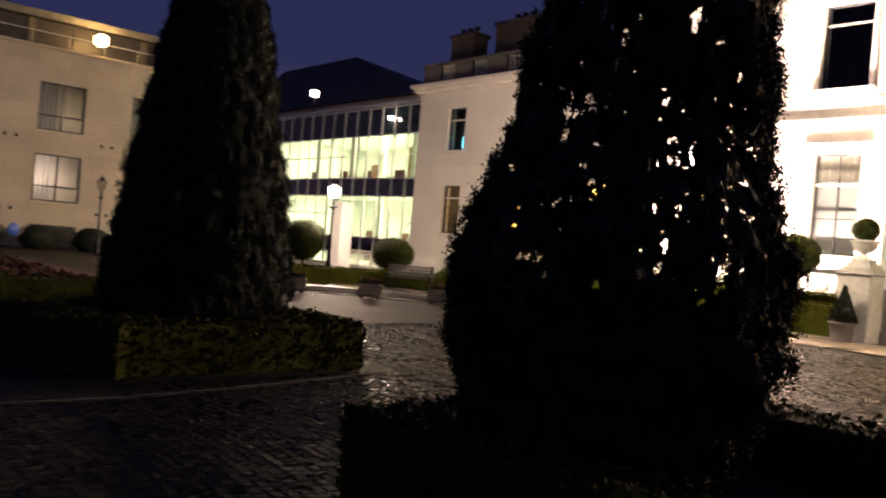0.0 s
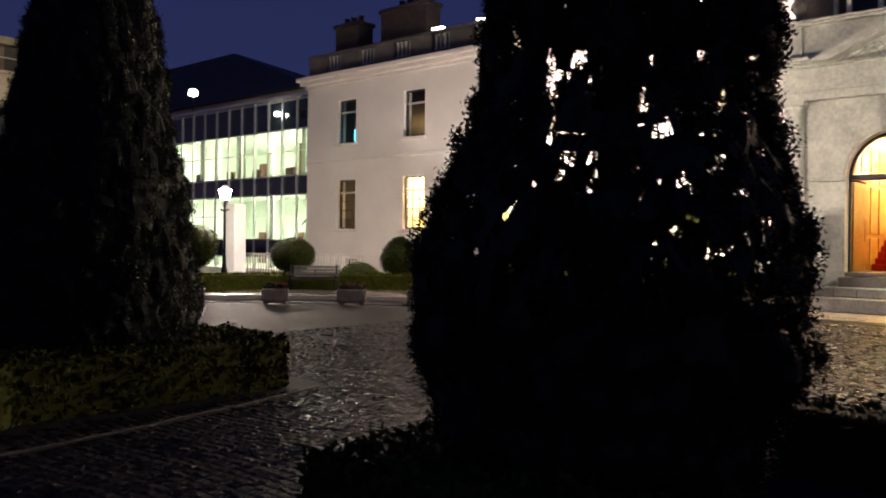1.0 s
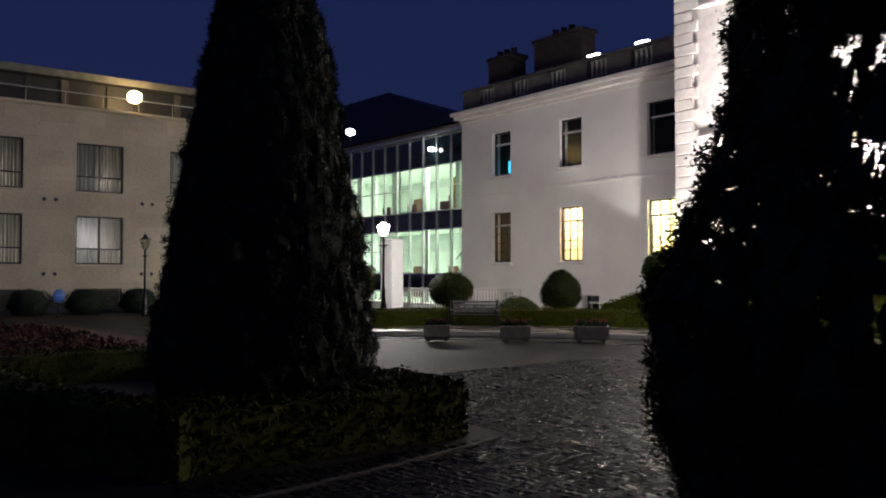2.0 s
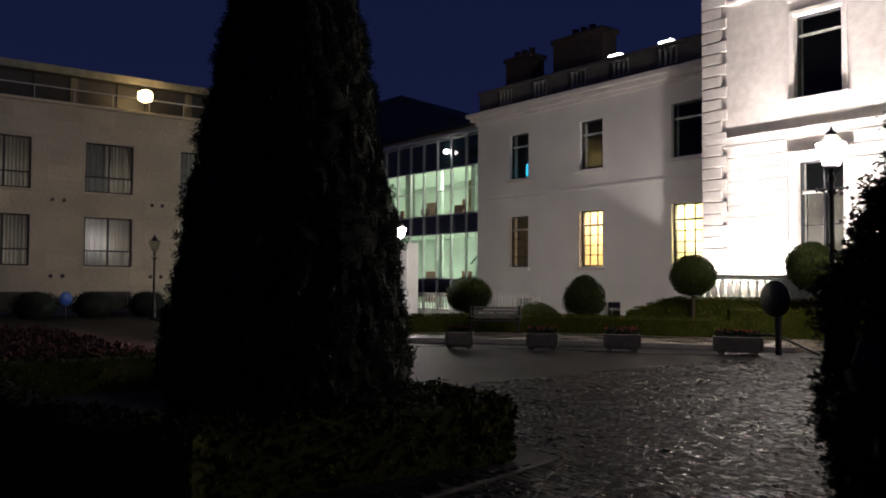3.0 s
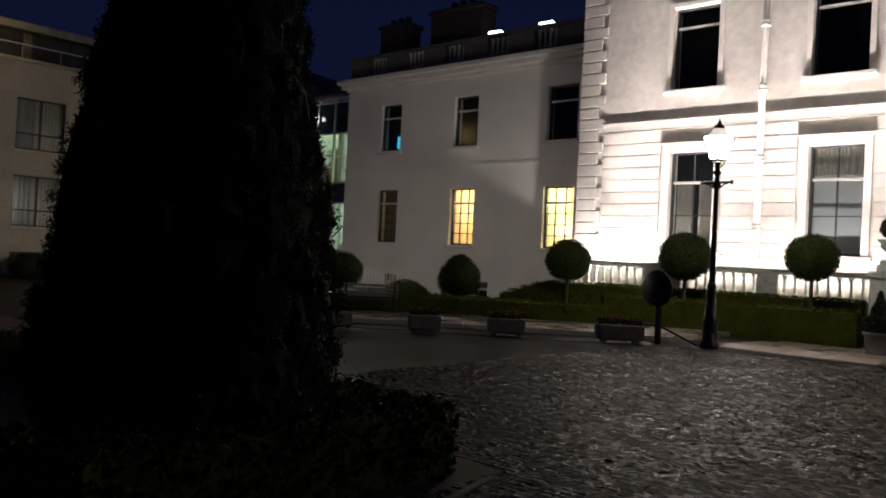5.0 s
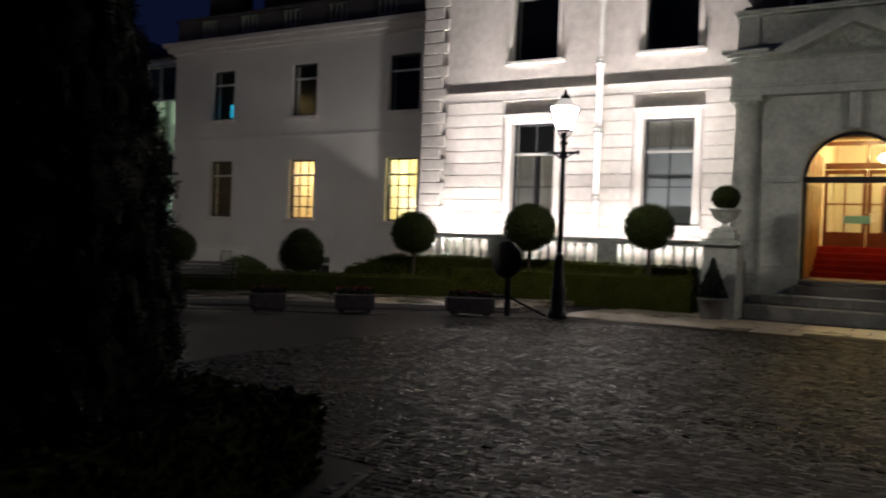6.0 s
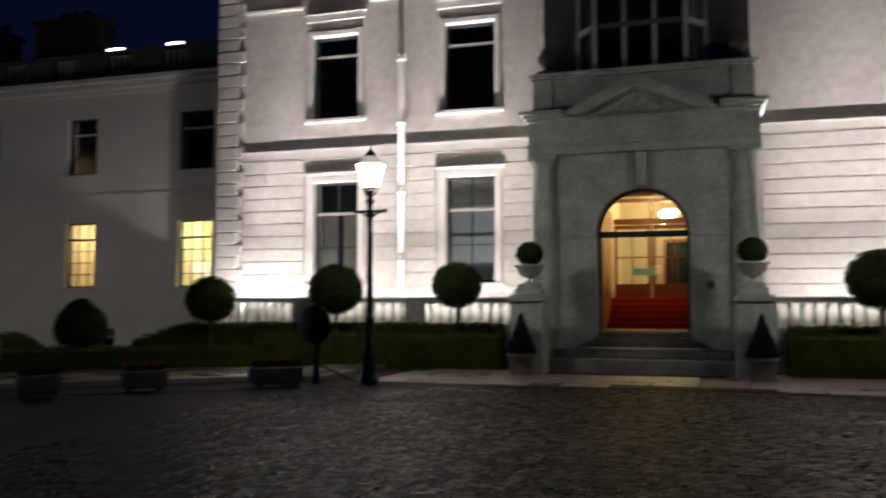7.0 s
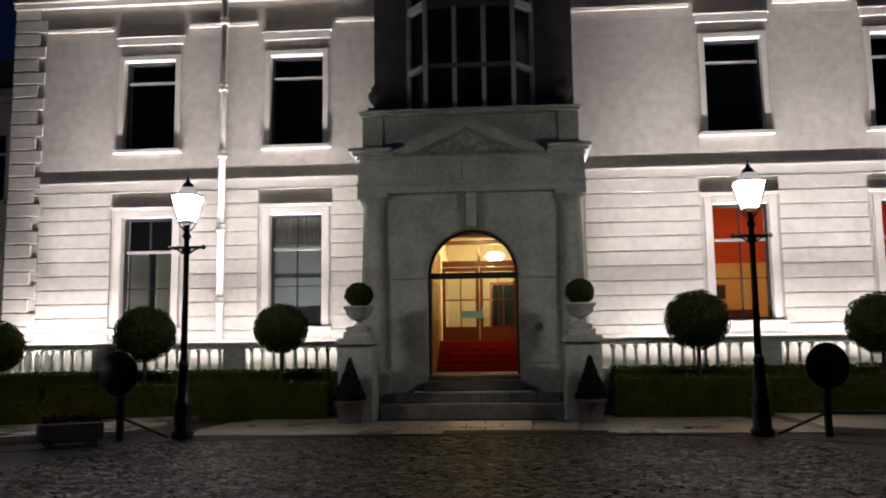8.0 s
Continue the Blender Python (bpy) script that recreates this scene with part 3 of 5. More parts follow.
# door frame and transom in the arch
entrance = thing("door_entrance", (CX, -1.3, SILL), "dark framed arched entrance, open to a lit hall", "door", kind="structure")
half = AR
part("door_frame", boxes((-half, 0, 0, -half + 0.06, 0.12, 2.44), (half - 0.06, 0, 0, half, 0.12, 2.44)), DARKFRAME, entrance)
part("transom_bar", boxes((-half, -0.04, 2.34, half, 0.14, 2.48), bevel=0.01), DARKFRAME, entrance)
bm = bmesh.new()
for i in range(24):
    a0, a1 = math.pi * i / 24, math.pi * (i + 1) / 24
    q = [((-r * math.cos(a)), 2.44 + r * math.sin(a)) for a, r in ((a0, AR - 0.07), (a1, AR - 0.07), (a1, AR), (a0, AR))]
    lo = [bm.verts.new((x, 0, z)) for x, z in q]
    hi = [bm.verts.new((x, 0.12, z)) for x, z in q]
    bm.faces.new(lo)
    bm.faces.new(hi[::-1])
    bm.faces.new((lo[0], lo[1], hi[1], hi[0]))
part("arch_frame", bm, DARKFRAME, entrance)
part("threshold", boxes((-half, -0.3, -0.1, half, 0.14, -0.002), bevel=0.015), DARKSTONE, entrance)
# vestibule
room("vestibule", -1.05, 1.36, -1.14, 7.0, 0.90, 5.2, CREAM, WOOD)
panel = tagged(thing("wood_panelling", (-1.03, -1.0, 0.92)), "varnished oak panelling along the entrance wall", "panelling", kind="structure")
part("backing", boxes((0, 0, 0, 0.03, 4.2, 3.4)), WOOD, panel)
for i in range(4):
    for z0, z1 in ((0.15, 0.9), (1.0, 2.3), (2.4, 3.3)):
        part("panel", boxes((0.031, 0.1 + i * 0.88, z0, 0.055, 0.88 + i * 0.88, z1), bevel=0.01), WOOD, panel)
panel2 = copy_thing(panel, pose(1.345, 3.2, 0.92, 0, 0, 180))
leaf = thing("door_leaf", (-0.93, -1.1, 0.93), "open varnished oak entrance door with brass handle", "door", kind="structure")
part("panel", boxes((0, 0, 0, 0.05, 1.05, 2.3), bevel=0.008), WOOD, leaf)
part("handle", bar((0.09, 0.85, 0.75), (0.09, 0.85, 1.35), 0.014), BRASS, leaf, "long brass pull handle")
stairs = thing("entrance_stairs", (CX, 1.1, 0.92), "short flight of stairs with a red carpet", "stairs", kind="structure")
for i in range(5):
    part("step", boxes((-1.15, i * 0.3, 0, 1.15, 1.6, 0.17 * (i + 1)) if i == 0 else (-1.15, i * 0.3, 0.17 * i + 0.001, 1.15, 1.6, 0.17 * (i + 1)), bevel=0.01), RED, stairs)
    # paler strip paints the light along each tread edge
    part("nosing", boxes((-1.15, i * 0.3 - 0.006, 0.17 * (i + 1) - 0.03, 1.15, i * 0.3 + 0.03, 0.17 * (i + 1) + 0.004)), LITRED, stairs, "paler carpet edge with the light on it painted in")
part("landing", boxes((-1.15, 1.602, 0, 1.15, 5.8, 0.85)), RED, stairs)
inner = thing("inner_doors", (CX, 3.3, 1.77), "dark wooden glazed double doors at the stair head", "door", kind="structure")
for s in (-1, 1):
    x0, x1 = (-1.12, -0.01) if s < 0 else (0.01, 1.12)
    lf = part("door_leaf", boxes((x0, 0, 0, x0 + 0.1, 0.05, 2.2), (x1 - 0.1, 0, 0, x1, 0.05, 2.2), (x0 + 0.1, 0, 0, x1 - 0.1, 0.05, 0.42), (x0 + 0.1, 0, 2.08, x1 - 0.1, 0.05, 2.2), (x0 + 0.1, 0.01, 1.2, x1 - 0.1, 0.04, 1.24), ((x0 + x1) / 2 - 0.02, 0.012, 0.42, (x0 + x1) / 2 + 0.02, 0.038, 2.08)), DARKWOOD, inner)
    part("pane", boxes((x0 + 0.1, 0.022, 0.42, x1 - 0.1, 0.028, 2.08)), PANE, lf)
part("transom", boxes((-1.12, 0, 2.22, 1.12, 0.08, 2.4), (-1.12, 0, 2.9, 1.12, 0.08, 3.02), (-0.05, 0.01, 2.4, 0.05, 0.07, 2.9)), DARKWOOD, inner)
notice = tagged(part("notice", boxes((-0.42, 3.26, 2.44, 0.26, 3.29, 2.66)), BLUESIGN), "pale blue paper notice on the glazed door", "notice")
ch = thing("chandelier", (0.62, 4.6, 4.45), "lit crystal chandelier hanging in the hall", "chandelier")
part("rod", bar((0, 0, 0.1), (0, 0, 0.74), 0.012), BRASS, ch)
part("crystal", lathe([(0.05, -0.25), (0.22, -0.12), (0.30, 0.0), (0.2, 0.1), (0.03, 0.12)], 14), CHANDELIER, ch)
lamp_light("hall_light", "POINT", (0.45, 4.6, 4.0), 95, (1.0, 0.80, 0.36), 0.15)
cab = thing("hall_cabinet", (0.85, 5.3, 1.77), "dark glazed cabinet in the hall behind the doors", "cabinet")
part("body", boxes((-0.42, 0, 0, 0.42, 0.4, 1.9), bevel=0.01), DARKWOOD, cab)
part("glass_door", boxes((-0.34, -0.012, 0.5, -0.02, -0.001, 1.8)), SPANDREL, cab)
part("glass_door", boxes((0.02, -0.012, 0.5, 0.34, -0.001, 1.8)), SPANDREL, cab)
pap = thing("paper_notice", (0.33, 3.28, 2.62), "white paper notice taped on the glazed door", "notice")
part("sheet", boxes((-0.09, -0.01, -0.13, 0.09, 0.0, 0.13)), WHITE, pap)
vl = thing("vestibule_light", (CX, 1.6, 5.1), "round glass ceiling light in the vestibule", "ceiling light")
part("bowl", lathe([(0.03, -0.16), (0.14, -0.13), (0.2, -0.05), (0.2, 0.0), (0.1, 0.1)], 16), CHANDELIER, vl)
lamp_light("vestibule_lamp", "POINT", (CX, 1.4, 4.7), 60, (1.0, 0.70, 0.20), 0.12)

# outside steps, piers and urns
steps = thing("porch_steps", (CX, 0, 0), "worn grey stone steps up to the entrance", "steps", kind="structure")
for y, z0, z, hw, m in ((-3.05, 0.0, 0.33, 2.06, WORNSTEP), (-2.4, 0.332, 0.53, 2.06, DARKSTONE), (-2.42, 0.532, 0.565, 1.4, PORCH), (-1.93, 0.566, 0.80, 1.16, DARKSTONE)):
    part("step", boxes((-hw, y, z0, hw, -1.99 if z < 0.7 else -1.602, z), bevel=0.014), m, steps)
for x, w in ((-1.75, 0.62), (-1.1, 0.5), (-0.57, 0.74), (0.2, 0.66), (0.89, 0.55), (1.47, 0.5)):
    part("riser_stone", boxes((x, -2.412, 0.345, x + w, -2.401, 0.52), bevel=0.004), WORNSTEP, steps)
part("door_mat", boxes((-0.85, -1.92, 0.802, 0.85, -1.64, 0.815), bevel=0.004), DARKFRAME, steps, "thin dark door mat")


def urn_pier(x):
    p = thing("gate_pier", (x, -3.35, 0), "square grey stone pier with a moulded cap beside the steps", "pier", "piers by the porch steps")
    part("shaft", boxes((-0.38, -0.38, 0, 0.38, 0.45, 1.66), bevel=0.02), PORCH, p)
    part("cap", boxes((-0.46, -0.46, 1.662, 0.46, 0.53, 1.74), (-0.42, -0.42, 1.742, 0.42, 0.49, 1.8), bevel=0.015), PORCH, p)
    part("pedestal", boxes((-0.3, -0.26, 1.802, 0.3, 0.34, 1.95), (-0.24, -0.2, 1.952, 0.24, 0.28, 2.06), bevel=0.02), PORCH, p)
    part("side_wall", boxes((-0.2 if x < 0 else -0.25, 0.452, 0, 0.25 if x < 0 else 0.2, 1.35, 1.35), bevel=0.03), DARKSTONE, p)
    u = thing("urn", (x, -3.31, 2.062), "fluted stone urn with a clipped box ball on a pier", "urn", "urns on the porch piers")
    bowl = part("bowl", lathe([(0.13, 0), (0.14, 0.03), (0.06, 0.07), (0.06, 0.12), (0.16, 0.17), (0.27, 0.26), (0.30, 0.38), (0.35, 0.40), (0.35, 0.45), (0.28, 0.45)], 20), PORCH, u)
    for k in range(16):
        a = 2 * math.pi * k / 16
        part("flute", bar((0.17 * math.cos(a), 0.17 * math.sin(a), 0.17), (0.29 * math.cos(a), 0.29 * math.sin(a), 0.36), 0.022, 6), PORCH, bowl)
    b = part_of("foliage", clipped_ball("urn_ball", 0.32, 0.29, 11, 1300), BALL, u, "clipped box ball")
    b.location = (0, 0, 0.70)
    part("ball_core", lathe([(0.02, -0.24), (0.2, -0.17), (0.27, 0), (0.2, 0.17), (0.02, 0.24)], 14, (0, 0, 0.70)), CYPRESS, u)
    c = thing("cone_topiary", (x - 0.06 if x < 0 else x + 0.1, -4.06, 0), "small clipped conifer cone in a stone planter", "topiary", "cones by the porch piers")
    part("planter", lathe([(0.24, 0), (0.26, 0.03), (0.24, 0.07), (0.29, 0.42), (0.32, 0.44), (0.32, 0.5), (0.27, 0.5)], 18), DARKSTONE, c)
    g = np.random.default_rng(3)
    h = g.uniform(0, 1, 1500) ** 1.3
    an = g.uniform(0, 6.283, 1500)
    rr = 0.33 * (1 - h) * g.uniform(0.8, 1.03, 1500) + 0.01
    pts = np.stack([rr * np.cos(an), rr * np.sin(an), 0.52 + h * 0.85], 1)
    part_of("foliage", leaf_mesh("cone_leaves", pts, np.stack([np.cos(an), np.sin(an), 0 * an + 0.4], 1), 0.045, 4), CYPRESS, c)
    part("cone_core", lathe([(0.29, 0.5), (0.01, 1.3)], 14), CYPRESS, c)


urn_pier(-2.32)
urn_pier(2.56)
bell = thing("door_bell", (1.72, -1.633, 2.05), "round dark bell plate on the porch wall", "bell")
pl = part("plate", lathe([(0.10, 0), (0.10, 0.015), (0.07, 0.03), (0.03, 0.035)], 18), DARKSTONE, bell)
pl.rotation_euler = (radians(90), 0, 0)

# bay window above the porch
bay = thing("window_bay", (CX, 0, 7.392), "dark canted bay window with stone mullions above the porch", "window", kind="structure")
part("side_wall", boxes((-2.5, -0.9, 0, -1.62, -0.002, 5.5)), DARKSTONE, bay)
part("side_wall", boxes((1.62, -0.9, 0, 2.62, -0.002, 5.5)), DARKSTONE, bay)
corners = [(-1.58, -0.92), (-1.1, -1.5), (1.1, -1.5), (1.58, -0.92)]
for x, y in corners + [(-0.37, -1.5), (0.37, -1.5)]:
    part("mullion", boxes((x - 0.06, y - 0.06, 0, x + 0.06, y + 0.06, 4.6), bevel=0.015), PORCH, bay)
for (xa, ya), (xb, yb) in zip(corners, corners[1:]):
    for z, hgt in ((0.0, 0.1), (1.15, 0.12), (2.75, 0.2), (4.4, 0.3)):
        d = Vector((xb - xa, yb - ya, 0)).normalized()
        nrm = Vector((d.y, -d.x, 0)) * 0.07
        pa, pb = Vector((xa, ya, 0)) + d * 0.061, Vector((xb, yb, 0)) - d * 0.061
        # paler stone on the canted sides: the floodlight they catch is put into the colour
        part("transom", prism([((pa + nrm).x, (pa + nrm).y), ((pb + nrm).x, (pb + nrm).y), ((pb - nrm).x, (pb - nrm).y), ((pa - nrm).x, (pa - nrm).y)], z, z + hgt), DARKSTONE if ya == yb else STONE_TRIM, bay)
    d = Vector((xb - xa, yb - ya, 0)).normalized() * 0.062
    part("pane", prism([(xa + d.x, ya + d.y), (xb - d.x, yb - d.y), (xb - d.x, yb - d.y + 0.008), (xa + d.x, ya + d.y + 0.008)], 0.1, 4.4), PANE, bay)
part("bay_roof", prism([(-1.75, -0.002), (-1.7, -1.0), (-1.2, -1.65), (1.2, -1.65), (1.7, -1.0), (1.75, -0.002)], 4.7, 4.95), SLATE, bay)
# dark sheet in place of the unlit room behind the bay
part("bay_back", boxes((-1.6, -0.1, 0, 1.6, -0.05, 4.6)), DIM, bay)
for px in (-2.2, 2.5):
    fin = thing("finial", (px, -1.45, 7.392), "carved stone finial on the porch parapet", "finial")
    part("base", boxes((-0.2, -0.2, 0, 0.2, 0.2, 0.16), bevel=0.02), DARKSTONE, fin)
    part("vase", lathe([(0.1, 0.162), (0.07, 0.24), (0.2, 0.42), (0.22, 0.55), (0.12, 0.66), (0.15, 0.7), (0.05, 0.82), (0.01, 0.9)], 16), DARKSTONE, fin)

# ---- balustrade and terrace ----
terrace = tagged(part("terrace", boxes((-12.6, -1.3, 0, -2.9, -0.1, 1.0), (3.15, -1.3, 0, 18, -0.1, 1.0)), FLAG), "stone terrace at the foot of the house front", "terrace", kind="structure")
BAL = bpy.data.meshes.new("baluster")
bm = lathe([(0.085, 0), (0.085, 0.05), (0.06, 0.07), (0.05, 0.12), (0.042, 0.24), (0.042, 0.34), (0.05, 0.44), (0.06, 0.49), (0.085, 0.51), (0.085, 0.55)], 10)
bm.to_mesh(BAL)
bm.free()


def balustrade(x0, x1, piers, y=-1.42, zb=1.06):
    b = thing("balustrade", (0, y, 0), "stone balustrade with turned balusters, lit from behind", "balustrade", kind="structure")
    part("plinth", boxes((x0, -0.15, 0, x1, 0.118, zb), bevel=0.015), PORCH, b)
    part("rail", boxes((x0, -0.15, zb + 0.555, x1, 0.15, zb + 0.64), (x0, -0.18, zb + 0.642, x1, 0.18, zb + 0.71), bevel=0.015), PORCH, b)
    for a, c in piers:
        part("pier", boxes((a, -0.17, zb + 0.001, c, 0.16, zb + 0.554), bevel=0.012), PORCH, b)
    x = x0 + 0.2
    while x < x1 - 0.1:
        if not any(a - 0.1 < x < c + 0.1 for a, c in piers):
            part_of("baluster", BAL, PORCH, b).location = (x, 0, zb + 0.002)
        x += 0.27


balustrade(-12.0, -2.75, [(-12.0, -11.75), (-9.35, -8.15), (-6.0, -5.45), (-3.0, -2.75)])
balustrade(3.0, 17.5, [(3.0, 3.2), (6.78, 7.35), (10.8, 11.4), (15, 15.6)])
for fx in FLOODS:
    fl = thing("floodlight", (fx, -1.13, 1.0), "small ground floodlight at the foot of the wall", "floodlight", "floodlights along the terrace")
    part("housing", boxes((-0.14, -0.06, 0.03, 0.14, 0.06, 0.12), bevel=0.01), IRON, fl)
    part("bracket", boxes((-0.17, -0.02, 0, -0.142, 0.02, 0.1)), IRON, fl)
    part("bracket", boxes((0.142, -0.02, 0, 0.17, 0.02, 0.1)), IRON, fl)

# ---- hedges and beds ----


def smooth_path(points, step=0.3):
    """Points at even steps along a smooth line through the given ones."""
    pts = [Vector((*p, 0)) for p in points]
    out = []
    for i in range(len(pts) - 1):
        p0, p1, p2, p3 = pts[max(i - 1, 0)], pts[i], pts[i + 1], pts[min(i + 2, len(pts) - 1)]
        n = max(2, int((p2 - p1).length / step))
        for k in range(n):
            t = k / n
            out.append(0.5 * (2 * p1 + (p2 - p0) * t + (2 * p0 - 5 * p1 + 4 * p2 - p3) * t * t + (3 * p1 - p0 - 3 * p2 + p3) * t ** 3))
    out.append(pts[-1])
    return out


def hedge(name, label, points, width, height, seed, z0=0.0, density=260, leaf=0.045, curved=True, fall=0.0, leaves=None):
    line = smooth_path(points) if curved else [Vector((*p, 0)) for p in points]
    h = thing(name, label=label, category="hedge")
    bm = bmesh.new()
    prev = None
    sides = []
    full = height
    tops = [full - fall * max(0.0, 1 - (p - line[-1]).length / 1.3) for p in line]
    for i, p in enumerate(line):
        height = tops[i]
        d = (line[min(i + 1, len(line) - 1)] - line[max(i - 1, 0)]).normalized()
        s = Vector((d.y, -d.x, 0))
        sides.append(s)
        w = width / 2 - 0.03
        ring = [bm.verts.new(q) for q in (p + s * w + Vector((0, 0, z0)), p + s * w + Vector((0, 0, z0 + height - 0.05)), p + s * (w - 0.05) + Vector((0, 0, z0 + height - 0.03)), p - s * (w - 0.05) + Vector((0, 0, z0 + height - 0.03)), p - s * w + Vector((0, 0, z0 + height - 0.05)), p - s * w + Vector((0, 0, z0)))]
        if prev:
            for k in range(6):
                bm.faces.new((prev[k], ring[k], ring[(k + 1) % 6], prev[(k + 1) % 6]))
        else:
            bm.faces.new(ring)
        prev = ring
    bm.faces.new(prev[::-1])
    bmesh.ops.recalc_face_normals(bm, faces=bm.faces)
    part("core", bm, leaves or BOX, h)
    g = np.random.default_rng(seed)
    cs, ns = [], []
    for i in range(len(line) - 1):
        a, b = line[i], line[i + 1]
        L = (b - a).length
        s = np.array(sides[i])
        height = (tops[i] + tops[i + 1]) / 2
        for kind, span in (("top", width), ("l", height), ("r", height)):
            n = int(L * span * density)
            u, v = g.uniform(0, 1, (n, 1)), g.uniform(0, 1, (n, 1))
            base = np.array(a) + u * (np.array(b) - np.array(a))
            if kind == "top":
                c = base + s * (v - 0.5) * width + [0, 0, z0 + height]
                nn = np.tile([0, 0, 1.0], (n, 1))
            else:
                sg = 1 if kind == "l" else -1
                c = base + s * sg * width / 2 + np.concatenate([0 * v, 0 * v, z0 + v * height], 1)
                nn = np.tile(s * sg, (n, 1))
            lump = np.array([[noise.noise(Vector(q) * 2.5)] for q in c]).reshape(-1, 1)
            c = c + nn * (g.normal(0, 0.02, (n, 1)) + 0.035 * lump)
            cs.append(c)
            ns.append(nn)
    for p, sgn, sd, height in ((line[0], -1, sides[0], tops[0]), (line[-1], 1, sides[-1], tops[-1])):
        n = int(width * height * density)
        d = np.array([-sd.y, sd.x, 0]) * sgn
        u, v = g.uniform(-0.5, 0.5, (n, 1)), g.uniform(0, 1, (n, 1))
        cs.append(np.array(p) + np.array(sd) * u * width + np.concatenate([0 * v, 0 * v, z0 + v * height], 1) + d * g.normal(0.01, 0.02, (n, 1)))
        ns.append(np.tile(d, (n, 1)))
    part_of("foliage", leaf_mesh("hedge_leaves", np.concatenate(cs), np.concatenate(ns), leaf, seed + 1, flat=True), leaves or BOX, h)
    return h


hedge("low_hedge", "low clipped box hedge below the balustrade", [(-3.1, -2.75), (-6.0, -2.8), (-8.2, -3.3), (-9.2, -3.95)], 0.7, 0.85, 21, density=480, leaf=0.04, leaves=FRONTBOX)
hedge("low_hedge", "low clipped box hedge curving round the forecourt", [(-8.9, -4.35), (-10.1, -5.15), (-12.8, -6.8), (-14.6, -9.0), (-15.4, -11.8), (-15.6, -14)], 0.8, 0.58, 22, density=480, leaf=0.04, leaves=FRONTBOX)
hedge("low_hedge", "low clipped box hedge below the balustrade", [(3.3, -2.75), (6.0, -2.8), (8.6, -3.2), (11.0, -4.6), (14, -6.6)], 0.7, 0.9, 23, density=480, leaf=0.04, leaves=FRONTBOX)
hedge("parterre_hedge", "low clipped box hedge in the planted bed", [(-3.3, -1.95), (-8.5, -2.0), (-11.0, -3.0), (-12.0, -3.25), (-12.9, -3.6)], 0.5, 1.08, 25, density=480, leaf=0.04, leaves=FRONTBOX, fall=0.45)
hedge("parterre_hedge", "low clipped box hedge in the planted bed", [(3.4, -1.95), (9.0, -2.0), (14, -2.6)], 0.5, 1.08, 27, density=480, leaf=0.04, leaves=FRONTBOX)
# beds beside the camera's way, each with a hedge round a conifer
bedl = [(-1.87, -18.9), (-1.95, -21.4), (-3.2, -22.05), (-7.5, -22.05), (-7.5, -18.9)]
bedr = [(2.5, -18.5), (2.5, -21.35), (7.5, -21.35), (7.5, -18.5)]
for poly, sd in ((bedl, 31), (bedr, 41)):
    tagged(part("planting_bed", prism(poly, 0.0, 0.1), SOIL), "dark soil bed inside a box hedge", "flower bed", kind="structure")
    k = len(poly)
    for i in range(k):
        a, b = Vector(poly[i]), Vector(poly[(i + 1) % k])
        d = (b - a).normalized() * 0.26
        hedge("box_hedge", "square clipped box hedge along a planting bed", [tuple(a - d * 0.9), tuple((a + b) / 2), tuple(b + d * 0.9)], 0.5, 0.54, sd + i, density=420 if i < 2 or i == k - 1 else 200, leaf=0.045, curved=False)
part_l = tagged(part("bed_kerb", prism([(-1.36, -18.45), (-1.12, -19.48), (-0.87, -20.8), (-0.75, -21.8), (-0.8, -23.2), (-0.86, -23.2), (-0.81, -21.8), (-0.93, -20.8), (-1.18, -19.47), (-1.42, -18.46)], 0, 0.02), DULLKERB), "worn low stone edging along a bed", "kerb", kind="structure")


